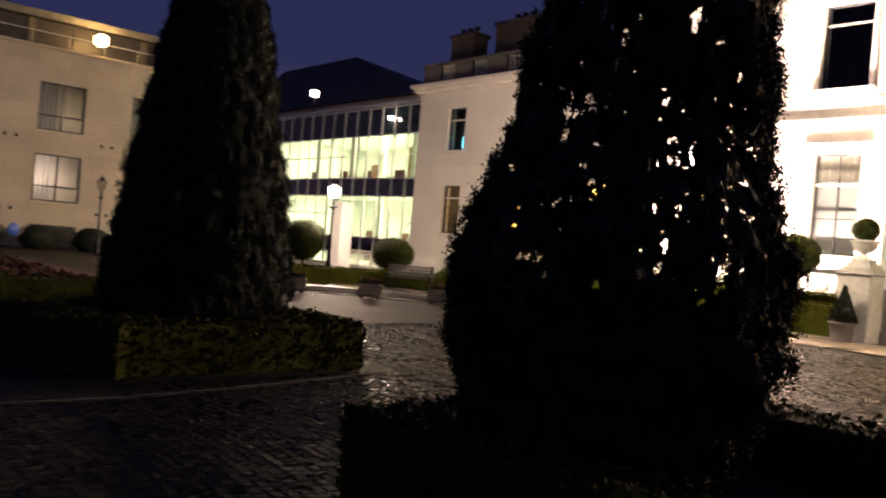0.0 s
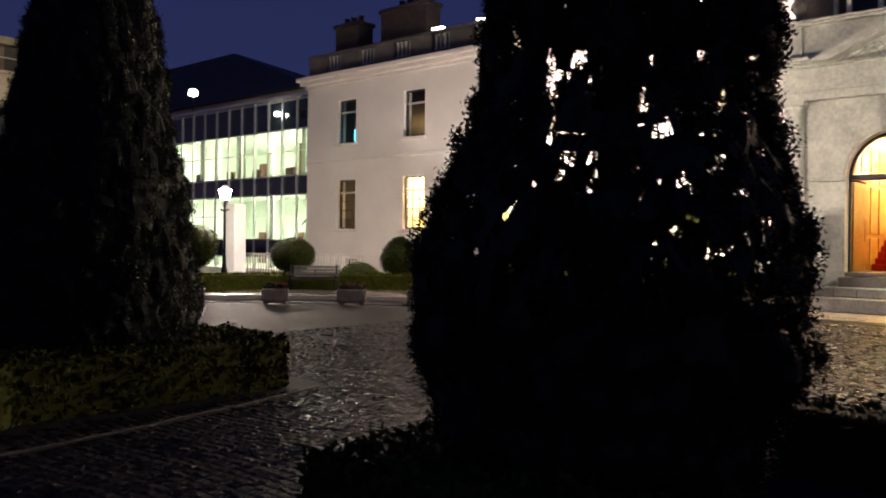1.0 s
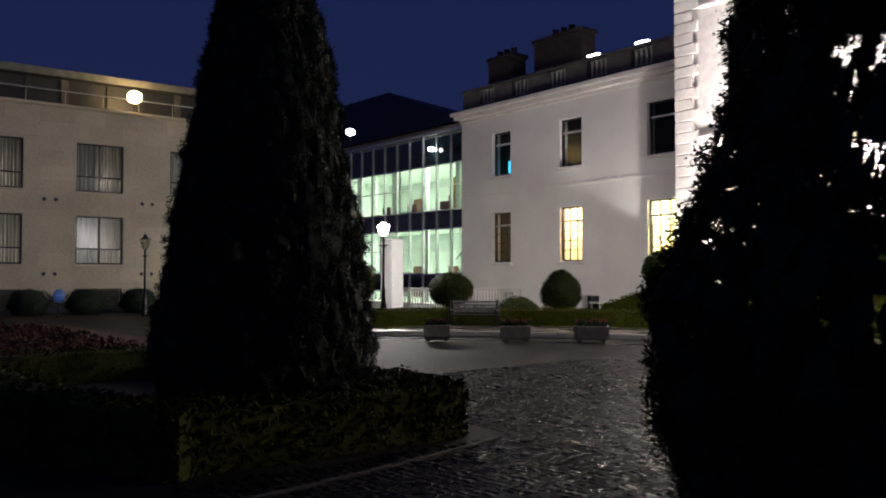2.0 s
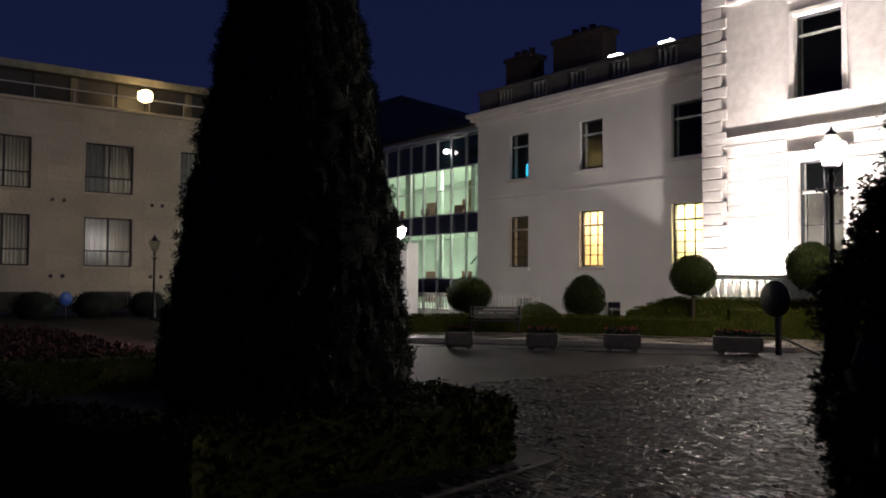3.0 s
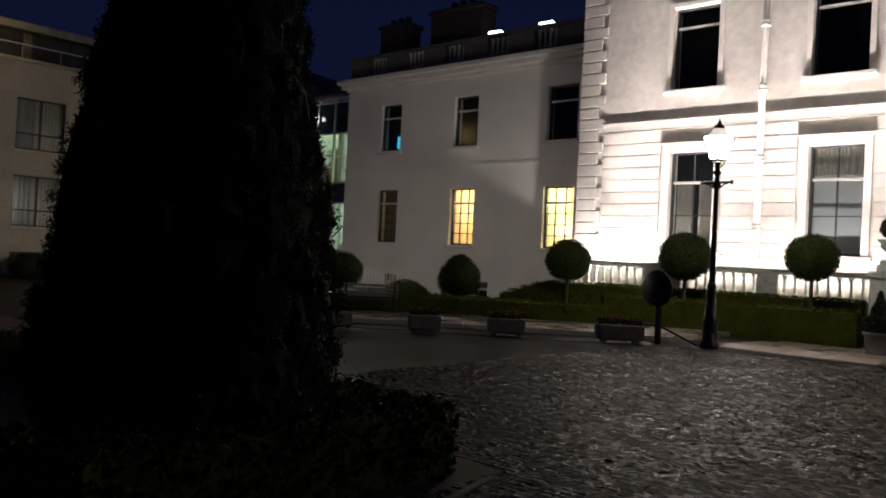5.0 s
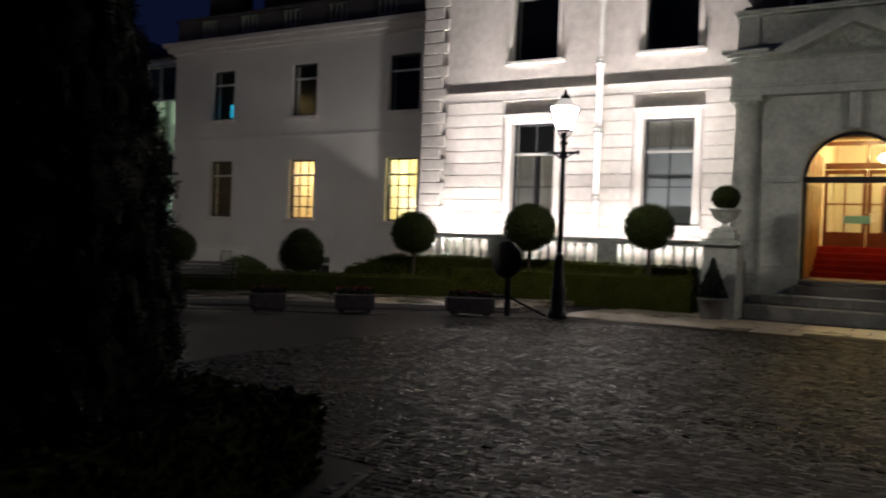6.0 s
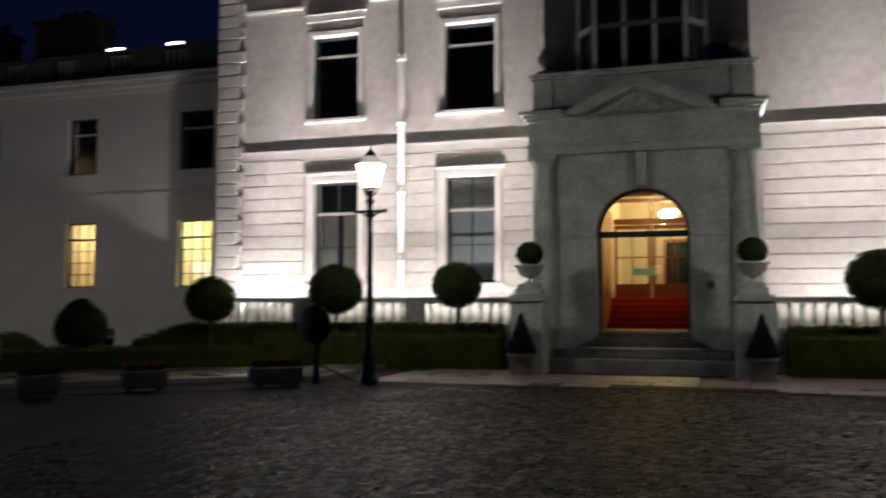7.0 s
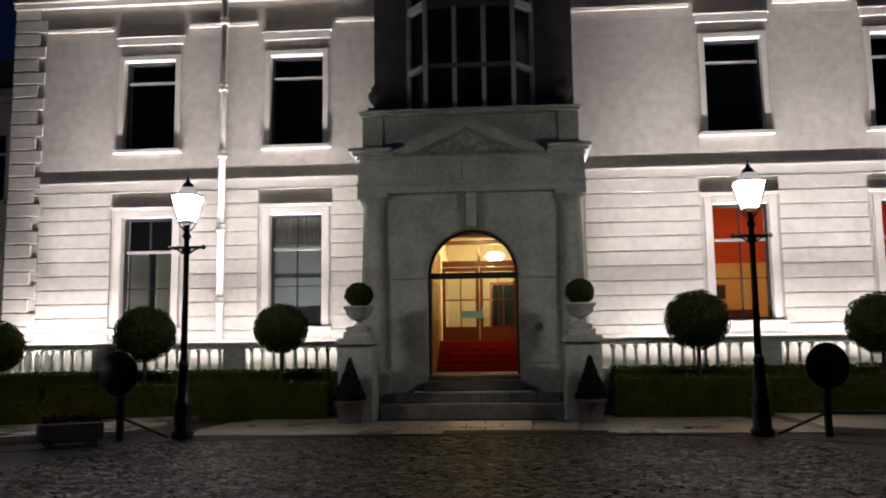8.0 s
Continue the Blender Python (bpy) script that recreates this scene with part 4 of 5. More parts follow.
def conifer(at, seed, height, girth, label, open_over=0.9, tilt=0.0, levels=(0.0, 0.12, 0.3, 0.47, 0.6, 0.7, 0.87, 1.0), widths=(0.86, 1.0, 0.88, 0.70, 0.53, 0.37, 0.18, 0.02)):
    """A dense upright conifer: trunk, a few limbs and a lobed crown of many fine sprays with gaps."""
    t = thing("conifer", at, label, "tree", "conifers in the forecourt beds")
    t.matrix_basis = Matrix.Translation(at) @ Matrix.Rotation(radians(tilt), 4, Vector((-0.54, 0.84, 0)))
    part("trunk", lathe([(0.14, 0), (0.11, 1.0), (0.07, 3.0), (0.015, height * 0.93)], 10), BARK, t)
    g = np.random.default_rng(seed)
    prof_z = np.array(levels) * height
    prof_r = np.array(widths) * girth

    def lobe(x, y, z):
        puff = abs(noise.noise(Vector((x * 3.4, y * 3.4 + seed, z * 3.6)))) + 0.5 * abs(noise.noise(Vector((x * 8.0, y * 8.0 + seed, z * 8.5))))
        return min(0.06, 0.12 * noise.noise(Vector((x * 1.6 + seed, y * 1.6, z * 1.2))) + 0.24 * puff - 0.07)

    def opening(x, y, z):
        return noise.noise(Vector((x * 13.0 + seed * 3.0, y * 13.0, z * 9.0)))

    n = 5200
    z = height * (1 - np.sqrt(1 - g.uniform(0, 0.995, n)))
    z = np.clip(np.where(g.uniform(0, 1, n) < 0.5, z, g.uniform(0.1, height * 0.97, n)), 0.12, height)
    an = g.uniform(0, 2 * math.pi, n)
    r0 = np.interp(z, prof_z, prof_r)
    bulge = np.array([lobe(math.cos(a), math.sin(a), zz) for a, zz in zip(an, z)])
    rr = r0 * (1 + bulge) * np.where(g.uniform(0, 1, n) < 0.88, g.uniform(0.93, 0.99, n), g.uniform(0.6, 0.93, n))
    cl = np.stack([rr * np.cos(an), rr * np.sin(an), z], 1)
    gap = np.array([opening(*p) for p in cl])
    keep = (gap < open_over + 0.12) | (z < 1.15)
    cl, an, r0 = cl[keep], an[keep], r0[keep]
    n, k = len(cl), 64
    off = g.normal(size=(n, k, 3)) * np.array([0.021, 0.021, 0.032])
    pts = (cl[:, None, :] + off).reshape(-1, 3)
    up = np.repeat(np.stack([np.cos(an), np.sin(an), np.full(n, 0.9)], 1), k, 0)
    part_of("crown", leaf_mesh("crown", pts, up, 0.012, seed, 2.0), CYPRESS, t, "dense dark green sprays with small gaps")
    for i in range(26):
        zz = 0.4 + i * height * 0.8 / 26
        a = i * 2.4
        q = np.interp(zz, prof_z, prof_r) * 0.8
        part("limb", bar((0, 0, zz), (q * math.cos(a), q * math.sin(a), zz + 0.4 * q + 0.1), 0.018, 5), BARK, t)
    bm = bmesh.new()
    bmesh.ops.create_icosphere(bm, subdivisions=6, radius=1.0)
    for v in bm.verts:
        zz = (v.co.z * 0.5 + 0.5) * height * 0.96 + 0.08
        d = Vector((v.co.x, v.co.y, 0))
        d = d.normalized() if d.length > 1e-4 else Vector((1, 0, 0))
        q = np.interp(zz, prof_z, prof_r) * 0.955 * (1 + lobe(d.x, d.y, zz))
        v.co = d * q * min(1, math.hypot(v.co.x, v.co.y) * 3) + Vector((0, 0, zz))
    bare = [f for f in bm.faces if f.calc_center_median().z > 1.15 and opening(*f.calc_center_median()) > open_over]
    bmesh.ops.delete(bm, geom=bare, context="FACES")
    part("inner_growth", bm, CYPRESS, t)
    return t


conifer((-2.86, -20.17, 0.08), 7, 6.4, 1.04, "tall dark conifer clipped to a cone inside a hedge")
conifer((3.04, -20.28, 0.08), 8, 5.9, 1.0, "broad dark conifer with light showing through its sprays", 0.185, 3.4,
        (0.0, 0.06, 0.15, 0.23, 0.275, 0.325, 0.37, 0.43, 0.52, 0.62, 0.75, 0.88, 1.0), (0.74, 0.83, 0.98, 1.06, 1.0, 0.85, 0.75, 0.76, 0.66, 0.53, 0.34, 0.17, 0.02))

# ---- topiary on stems ----


def topiary(at, rx, rz, centre, seed, label, egg=0.0):
    t = thing("ball_topiary", at, label, "topiary", "clipped balls in the front beds")
    part("stem", bar((0, 0, 0), (0.02, 0.01, centre - rz * 0.5), 0.045), BARK, t)
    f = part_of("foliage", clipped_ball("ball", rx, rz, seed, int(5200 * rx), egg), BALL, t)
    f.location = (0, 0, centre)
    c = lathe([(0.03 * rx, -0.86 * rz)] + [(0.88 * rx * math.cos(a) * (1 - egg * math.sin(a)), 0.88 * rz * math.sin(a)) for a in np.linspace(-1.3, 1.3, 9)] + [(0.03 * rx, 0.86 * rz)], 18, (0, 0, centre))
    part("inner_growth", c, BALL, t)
    return t


for x, y, r, zc in ((-10.72, -3.4, 0.66, 1.72), (-7.36, -3.0, 0.70, 1.97), (-4.18, -2.95, 0.62, 2.06), (5.12, -2.95, 0.71, 2.12), (8.95, -3.1, 0.72, 2.0)):
    topiary((x, y - 0.0, 0.0), r, r * 0.93, zc, int(50 + x), "clipped box ball on a thin stem in front of the balustrade")
topiary((-13.45, -4.95, 0.0), 0.64, 0.66, 1.08, 61, "egg-shaped clipped box bush beside the hedge", 0.2)
topiary((-17.6, -6.0, 0.0), 0.78, 0.62, 1.06, 62, "broad clipped box dome on a short stem")
topiary((-20.5, -8.0, 0.0), 0.78, 0.80, 1.3, 63, "clipped box dome lit from behind", -0.15)

# ---- street lamps ----


def street_lamp(at, scale, lit, label):
    l = thing("street_lamp", at, label, "street lamp", "lamps round the forecourt")
    k = scale
    part("base", lathe([(0.20 * k, 0), (0.20 * k, 0.12 * k), (0.16 * k, 0.16 * k), (0.15 * k, 0.55 * k), (0.17 * k, 0.6 * k), (0.12 * k, 0.7 * k), (0.085 * k, 1.25 * k), (0.10 * k, 1.3 * k), (0.07 * k, 1.4 * k)], 14), IRON, l)
    part("post", lathe([(0.065 * k, 1.4 * k), (0.055 * k, 2.4 * k), (0.05 * k, 3.35 * k), (0.085 * k, 3.4 * k), (0.085 * k, 3.46 * k), (0.05 * k, 3.5 * k), (0.045 * k, 3.62 * k), (0.09 * k, 3.68 * k), (0.05 * k, 3.74 * k), (0.035 * k, 3.9 * k)], 12), IRON, l)
    part("ladder_bar", bar((-0.32 * k, 0, 3.48 * k), (0.32 * k, 0, 3.48 * k), 0.026 * k), IRON, l)
    for s in (-1, 1):
        part("bar_knob", lathe([(0.01, -0.05 * k), (0.05 * k, 0), (0.01, 0.05 * k)], 8, (s * 0.32 * k, 0, 3.48 * k)), IRON, l)
    b, t, z0, z1 = 0.13 * k, 0.235 * k, 3.97 * k, 4.43 * k
    bm = bmesh.new()
    for sx in (-1, 1):
        for sy in (-1, 1):
            bar((sx * b, sy * b, z0), (sx * t, sy * t, z1), 0.014 * k, 6, bm)
    lan = part("lantern_frame", bm, IRON, l)
    for sx, sy in ((-1, -1), (1, -1), (1, 1), (-1, 1)):
        bm = bar((sx * 0.03 * k, sy * 0.03 * k, 3.78 * k), (sx * 0.085 * k, sy * 0.085 * k, 3.86 * k), 0.013 * k, 6)
        bar((sx * 0.085 * k, sy * 0.085 * k, 3.86 * k), (sx * b, sy * b, z0), 0.013 * k, 6, bm)
        part("lantern_bracket", bm, IRON, l)
    for sx in (-1, 1):
        bm = bar((sx * 0.06 * k, 0, 3.36 * k), (sx * 0.16 * k, 0, 3.44 * k), 0.018 * k, 6)
        bar((sx * 0.16 * k, 0, 3.44 * k), (sx * 0.24 * k, 0, 3.455 * k), 0.018 * k, 6, bm)
        part("bar_scroll", bm, IRON, l)
    part("lantern_floor", boxes((-b, -b, z0 - 0.03 * k, b, b, z0 - 0.002)), IRON, l)
    part("eaves_rim", lathe([(0.27 * k, z1), (0.29 * k, z1 + 0.008 * k), (0.285 * k, z1 + 0.02 * k), (0.255 * k, z1 + 0.028 * k)], 16), IRON, l)
    part("roof_glass", lathe([(0.25 * k, z1 + 0.03 * k), (0.205 * k, z1 + 0.06 * k), (0.16 * k, z1 + 0.10 * k), (0.115 * k, z1 + 0.169 * k)], 16), OPAL if lit else IRON, lan, "opal glass roof of the lantern")
    part("lantern_cap", lathe([(0.115 * k, z1 + 0.17 * k), (0.10 * k, z1 + 0.19 * k), (0.105 * k, z1 + 0.215 * k), (0.07 * k, z1 + 0.255 * k), (0.035 * k, z1 + 0.28 * k), (0.04 * k, z1 + 0.305 * k), (0.018 * k, z1 + 0.335 * k), (0.006 * k, z1 + 0.41 * k)], 16), IRON, l)
    for ang in range(4):
        bm = bmesh.new()
        q = [(-b, -b * 1.0, z0), (b, -b * 1.0, z0), (t, -t, z1), (-t, -t, z1)]
        vs = [bm.verts.new(v) for v in q] + [bm.verts.new((x, y + 0.006, z)) for x, y, z in q]
        bm.faces.new(vs[:4])
        bm.faces.new(vs[4:][::-1])
        bm.transform(Matrix.Rotation(ang * math.pi / 2, 4, "Z"))
        p = part("lantern_pane", bm, LANTERN_GLASS, lan)
        p.visible_shadow = False
    if lit:
        bm = lathe([((b - 0.02 * k) * 1.414, z0 + 0.01), ((t - 0.02 * k) * 1.414, z1 - 0.01)], 4)
        bm.transform(Matrix.Rotation(math.pi / 4, 4, "Z"))
        part("diffuser", bm, BRIGHT_LANTERN if scale < 0.9 else LANTERN, lan, "glowing frosted diffuser")
    return l


street_lamp((-4.92, -6.78, 0), 1.0, True, "black iron lamp post with a lit glass lantern")
street_lamp((5.30, -6.72, 0), 1.0, True, "black iron lamp post with a lit glass lantern")
street_lamp((-20.4, -6.9, 0), 0.76, True, "black iron lamp post with a bright lantern by the glass wing")
street_lamp((-27.3, -13.2, 0), 0.66, False, "unlit black iron lamp post by the beige wing")

# ---- round signs, bollards, troughs ----


def round_sign(at, rz):
    s = thing("round_sign", at, "black round sign plate on a short post", "sign", "signs beside the lamps", rz=rz)
    part("post", boxes((-0.05, -0.05, 0, 0.05, 0.05, 0.95), bevel=0.008), IRON, s)
    d = part("plate", lathe([(0.38, 0), (0.39, 0.01), (0.39, 0.03), (0.38, 0.04)], 32), IRON, s)
    d.matrix_basis = pose(0, -0.07, 1.2, 90, 0, 0)


round_sign((-5.88, -7.2, 0), -10)
round_sign((6.32, -6.95, 0), 10)
for sx, sy, bx, by, lx, ly in ((-5.88, -7.2, -6.95, -7.35, -5.12, -6.92), (6.32, -6.95, 7.9, -7.2, 5.5, -6.86)):
    br = thing("low_barrier", (0, 0, 0), "low iron barrier rail between post and lamp", "barrier")
    part("rail", bar((sx - 0.06 if sx < 0 else sx + 0.06, sy, 0.42), (bx, by, 0.42), 0.03), IRON, br)
    part("stay", bar((sx + 0.06 if sx < 0 else sx - 0.06, sy, 0.40), (lx, ly, 0.05), 0.025), IRON, br)
    part("end_post", bar((bx, by, 0), (bx, by, 0.45), 0.04), IRON, br)


def trough(at, rz, seed):
    t = thing("flower_trough", at, "stone flower trough with red geraniums on two feet", "planter", "troughs along the kerb", rz=rz)
    bm = boxes((-0.46, -0.2, 0.06, 0.46, 0.2, 0.10), (-0.5, -0.23, 0.10, -0.42, 0.23, 0.42), (0.42, -0.23, 0.10, 0.5, 0.23, 0.42), (-0.42, -0.23, 0.10, 0.42, -0.16, 0.42), (-0.42, 0.16, 0.10, 0.42, 0.23, 0.42), bevel=0.015)
    part("basin", bm, TROUGH, t)
    for x in (-0.33, 0.33):
        part("foot", boxes((x - 0.07, -0.18, 0, x + 0.07, 0.18, 0.059)), DARKSTONE, t)
    part("soil", boxes((-0.42, -0.16, 0.102, 0.42, 0.16, 0.37)), SOIL, t)
    g = np.random.default_rng(seed)
    p = np.stack([g.uniform(-0.45, 0.45, 420), g.uniform(-0.2, 0.2, 420), 0.4 + g.uniform(0, 0.16, 420)], 1)
    part_of("leaves", leaf_mesh("trough_leaves", p, np.tile([0, 0, 1.0], (420, 1)), 0.05, seed), CYPRESS, t)
    q = np.stack([g.uniform(-0.45, 0.45, 90), g.uniform(-0.2, 0.2, 90), 0.5 + g.uniform(0, 0.08, 90)], 1)
    part_of("geranium_bloom", leaf_mesh("trough_flowers", q, np.tile([0, 0, 1.0], (90, 1)), 0.04, seed + 1, 1.0), PETAL, t, "red geranium flowers")["kind"] = "stuff"
    return t


for i, (x, y) in enumerate(((-6.45, -7.82), (-8.35, -9.28), (-9.5, -10.6), (-10.85, -11.85), (-12.0, -13.4))):
    trough((x, y, 0.022), 36 + 5 * i, 70 + i).scale = ((1.0, 0.8, 0.7, 0.62, 0.62)[i], 1, 0.9)

# ---- pavement: flags, kerb ----
EDGE = [(-15.5, -20), (-14.0, -15.0), (-12.2, -12.3), (-10.4, -10.75), (-8.0, -9.3), (-6.2, -8.0), (-5.0, -7.2), (-2.0, -6.5), (1.0, -6.15), (3.2, -6.3), (5.4, -7.1), (8.0, -8.9), (11.0, -11.5), (14, -15)]
edge_line = smooth_path(EDGE, 0.5)
pav = [(p.x, p.y) for p in edge_line] + [(14, -2.3), (-15.5, -2.3)]
pavement = tagged(part("pavement", prism(pav, 0.0, 0.012), ASPHALT), "pale worn paving in front of the hedge", "pavement", kind="structure")
rng = random.Random(9)
y = -6.35
while y < -2.9:
    d = rng.uniform(0.55, 0.75)
    x = -5.2 + rng.uniform(0, 0.5)
    while x < 6.0:
        w = rng.uniform(0.6, 1.1)
        lim = -6.15 - abs(x + w / 2 - 1.0) * 0.13
        if y > lim and not (-2.0 < x + w / 2 < 2.3 and y > -3.9):
            part("paving_slab", boxes((x + 0.014, y + 0.014, 0.0125, x + w - 0.014, y + d - 0.014, 0.03 + rng.uniform(0, 0.006)), bevel=0.004), FLAG, pavement)
        x += w
    y += d
kerb_line = smooth_path([(-15.0, -15.0), (-13.0, -11.8), (-11.4, -9.9), (-9.2, -8.3), (-7.4, -7.1), (-6.0, -6.3)], 0.8)
kerb_r = smooth_path([(6.6, -6.2), (8.4, -7.6), (11.0, -9.9), (14, -13.4)], 0.8)
inner_pave = tagged(part("raised_pavement", prism([(p.x, p.y) for p in kerb_line] + [(-6.0, -3.0), (-15, -3.0)], 0.013, 0.115), FLAG), "raised strip of paving behind the kerb", "pavement", kind="structure")
tagged(part("raised_pavement", prism([(p.x, p.y) for p in kerb_r] + [(14, -3.0), (6.6, -3.0)], 0.013, 0.115), FLAG), "raised strip of paving behind the kerb", "pavement", kind="structure")
for line in (kerb_line, kerb_r):
    for a, b in zip(line, line[1:]):
        d = b - a
        k = part("kerb_stone", boxes((0.006, -0.16, 0, d.length - 0.006, -0.002, 0.125), bevel=0.012), KERB, pavement)
        k.matrix_basis = Matrix.Translation((a.x, a.y, 0.0125)) @ Matrix.Rotation(math.atan2(d.y, d.x), 4, "Z")

# ---- annex wing, set back ----
AY = 2.0
VX = [(-24.45, -23.2), (-20.12, -18.86), (-15.5, -14.15)]
ah = [(a, b, 6.17, 8.2) for a, b in VX] + [(a, b, 2.15, 4.45) for a, b in VX] + [(-23.9, -23.0, 0.1, 0.78), (-18.75, -17.95, 0.1, 0.72)]
annex = tagged(part("wall_annex", pierced(-26.7, -12.2, 0, 9.3, AY, AY + 0.5, ah), RENDERED), "pale rendered side wing with a cornice and balustraded parapet", "wall", kind="structure")
tagged(part("wall_annex_side", boxes((-26.7, AY + 0.5, 0, -26.2, 14, 9.3)), RENDERED), "pale rendered end wall of the side wing", "wall", kind="structure")
tagged(part("roof_annex", boxes((-26.7, AY + 0.2, 9.3, -12.7, 14, 9.5)), SLATE), "dark flat roof of the side wing", "roof", kind="structure")
tr2 = thing("trim_annex", label="moulded cornice, string course and plinth of the side wing", category="trim", kind="structure")
part("cornice", boxes((-26.75, AY - 0.12, 8.98, -12.7, AY - 0.002, 9.12), (-26.95, AY - 0.32, 9.122, -12.7, AY - 0.002, 9.32), (-27.1, AY - 0.46, 9.322, -12.7, AY + 0.19, 9.5), bevel=0.015), STONE_TRIM, tr2)
part("string_course", boxes((-26.72, AY - 0.06, 5.34, -12.7, AY - 0.002, 5.46), bevel=0.01), RENDERED, tr2)
part("plinth", boxes((-26.72, AY - 0.05, 0, -24.0, AY - 0.002, 1.62), (-22.9, AY - 0.05, 0, -18.8, AY - 0.002, 1.62), (-17.9, AY - 0.05, 0, -12.7, AY - 0.002, 1.62), (-24.0, AY - 0.05, 0.85, -22.9, AY - 0.002, 1.62), (-18.8, AY - 0.05, 0.85, -17.9, AY - 0.002, 1.62)), RENDERED, tr2)
# unseen slab, added to keep the lower rooms' light out of the upper windows
tagged(part("floor_annex", boxes((-26.19, AY + 0.501, 5.25, -12.75, 13.9, 5.4)), DARKSTONE), "unseen slab added between the side wing's storeys to block room light", "floor", kind="structure")
par = thing("parapet", (0, AY + 0.35, 9.5), "grey parapet with groups of small balusters along the roof", "parapet", kind="structure")
part("base", boxes((-26.9, -0.1, 0, -12.8, 0.2, 0.3)), DARKSTONE, par)
part("backing", boxes((-26.8, 0.201, 0, -12.85, 0.24, 0.999)), DARKSTONE, par)
part("coping", boxes((-27.0, -0.15, 1.0, -12.8, 0.25, 1.15), bevel=0.02), DARKSTONE, par)
for i in range(7):
    x = -26.9 + i * 2.3
    part("pier", boxes((x, -0.1, 0.301, x + 1.25, 0.2, 0.999)), DARKSTONE, par)
    for j in range(4):
        b = part_of("baluster", BAL, DARKSTONE, par)
        b.matrix_basis = Matrix.Translation((x + 1.4 + j * 0.25, 0.05, 0.302)) @ Matrix.Diagonal((1, 1, 1.26, 1))
for lx in (-18.5, -16.0):
    pf = thing("parapet_light", (lx, AY + 0.40, 10.65), "small bright strip light on the parapet coping", "light")
    part("housing", boxes((-0.32, -0.08, 0, 0.32, 0.1, 0.05)), IRON, pf)
    part("lens", boxes((-0.3, -0.10, 0.051, 0.3, 0.08, 0.12)), BULB, pf)
for i, (a, b) in enumerate(VX):
    c, hf = (a + b) / 2, (b - a) / 2
    sash_window("window_annex", "narrow dark upper sash window of the side wing", c, 6.17, 8.2, hf, AY, rail=0.72, cols=1, low_rows=1, surround=None, wide=0.05)
    sash_window("window_annex", "barred sash window of the side wing" + (" with a warm lit room behind" if i else ""), c, 2.15, 4.45, hf, AY, rail=0.74, cols=3, low_rows=4, top_rows=1, surround=None, wide=0.05)
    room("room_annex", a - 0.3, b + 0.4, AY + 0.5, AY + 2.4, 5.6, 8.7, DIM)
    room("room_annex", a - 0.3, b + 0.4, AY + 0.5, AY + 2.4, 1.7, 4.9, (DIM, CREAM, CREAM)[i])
lamp_light("room_light", "POINT", (-19.5, AY + 1.5, 4.0), 85, (1.0, 0.74, 0.42), 0.15)
lamp_light("room_light", "POINT", (-14.8, AY + 1.5, 4.0), 120, (1.0, 0.90, 0.50), 0.15)
# light and glowing shade added for a narrow warm glow; no lamp is seen here
lamp_light("room_light", "POINT", (-23.0, AY + 1.9, 3.4), 14, (1.0, 0.66, 0.3), 0.1)
fl0 = thing("floor_lamp", (-23.42, AY + 1.3, 1.70), "added lamp with a tall glowing shade for the warm strip in the side wing window", "lamp")
part("foot", lathe([(0.16, 0), (0.15, 0.03), (0.02, 0.05), (0.02, 1.0)], 12), BRASS, fl0)
part("shade", lathe([(0.15, 1.0), (0.13, 2.0)], 14), WARMSHADE, fl0, "tall warm glowing shade")
for x0 in (-23.9, -18.75):
    sash_window("window_cellar", "small dark cellar window near the ground", x0 + 0.43, 0.1, 0.75, 0.4, AY, rail=0.5, cols=1, low_rows=1, surround=None, sill=False)
tagged(part("screen", boxes((-24.0, AY + 0.62, 6.35, -23.72, AY + 0.65, 6.9)), TEAL), "lit blue screen seen through the upper window", "screen")
for x0, x1, z1, w in ((-25.9, -24.2, 12.0, 0.9), (-22.7, -19.8, 12.2, 0.9)):
    ch = thing("chimney", ((x0 + x1) / 2, 3.5, 9.5), "broad dark brick chimney stack on the side wing", "chimney")
    part("shaft", boxes((-(x1 - x0) / 2, -w / 2, 0, (x1 - x0) / 2, w / 2, z1 - 9.5)), BRICK, ch)
    part("cap", boxes((-(x1 - x0) / 2 - 0.1, -w / 2 - 0.1, z1 - 9.5, (x1 - x0) / 2 + 0.1, w / 2 + 0.1, z1 - 9.3), bevel=0.03), BRICK, ch)
    for j in range(3):
        part("pot", lathe([(0.16, z1 - 9.3), (0.14, z1 - 9.0), (0.17, z1 - 8.95)], 10, (-0.5 + j * 0.5, 0, 0)), BRICK, ch)

# ---- glass link ----
GY, GX0, GX1 = 3.4, -44.0, -26.72
glz = thing("glass_link", (0, GY, 0), "three-storey glass curtain wall, lit green-white inside", "glass building", kind="structure")
cols = 14
step = (GX1 - GX0) / cols
for i in range(cols + 1):
    x = GX0 + i * step
    part("mullion", boxes((x - 0.04, -0.12, 0, x + 0.04, 0.03, 9.1)), ALU, glz)
BANDS = [(0.05, 0.64, 0), (0.64, 1.62, 1), (1.62, 4.0, 0), (4.0, 5.0, 1), (5.0, 7.45, 0), (7.45, 9.0, 1)]
for z0, z1, dark in BANDS:
    for i in range(cols):
        x = GX0 + i * step
        p = part("spandrel" if dark else "pane", boxes((x + 0.041, -0.02, z0 + 0.03, x + step - 0.041, 0.0, z1 - 0.03)), SPANDREL if dark else GREENPANE, glz)
        if not dark:
            p.visible_shadow = False
    part("transom", boxes((GX0, -0.09, z1 - 0.03, GX1, 0.02, z1 + 0.03)), ALU, glz)
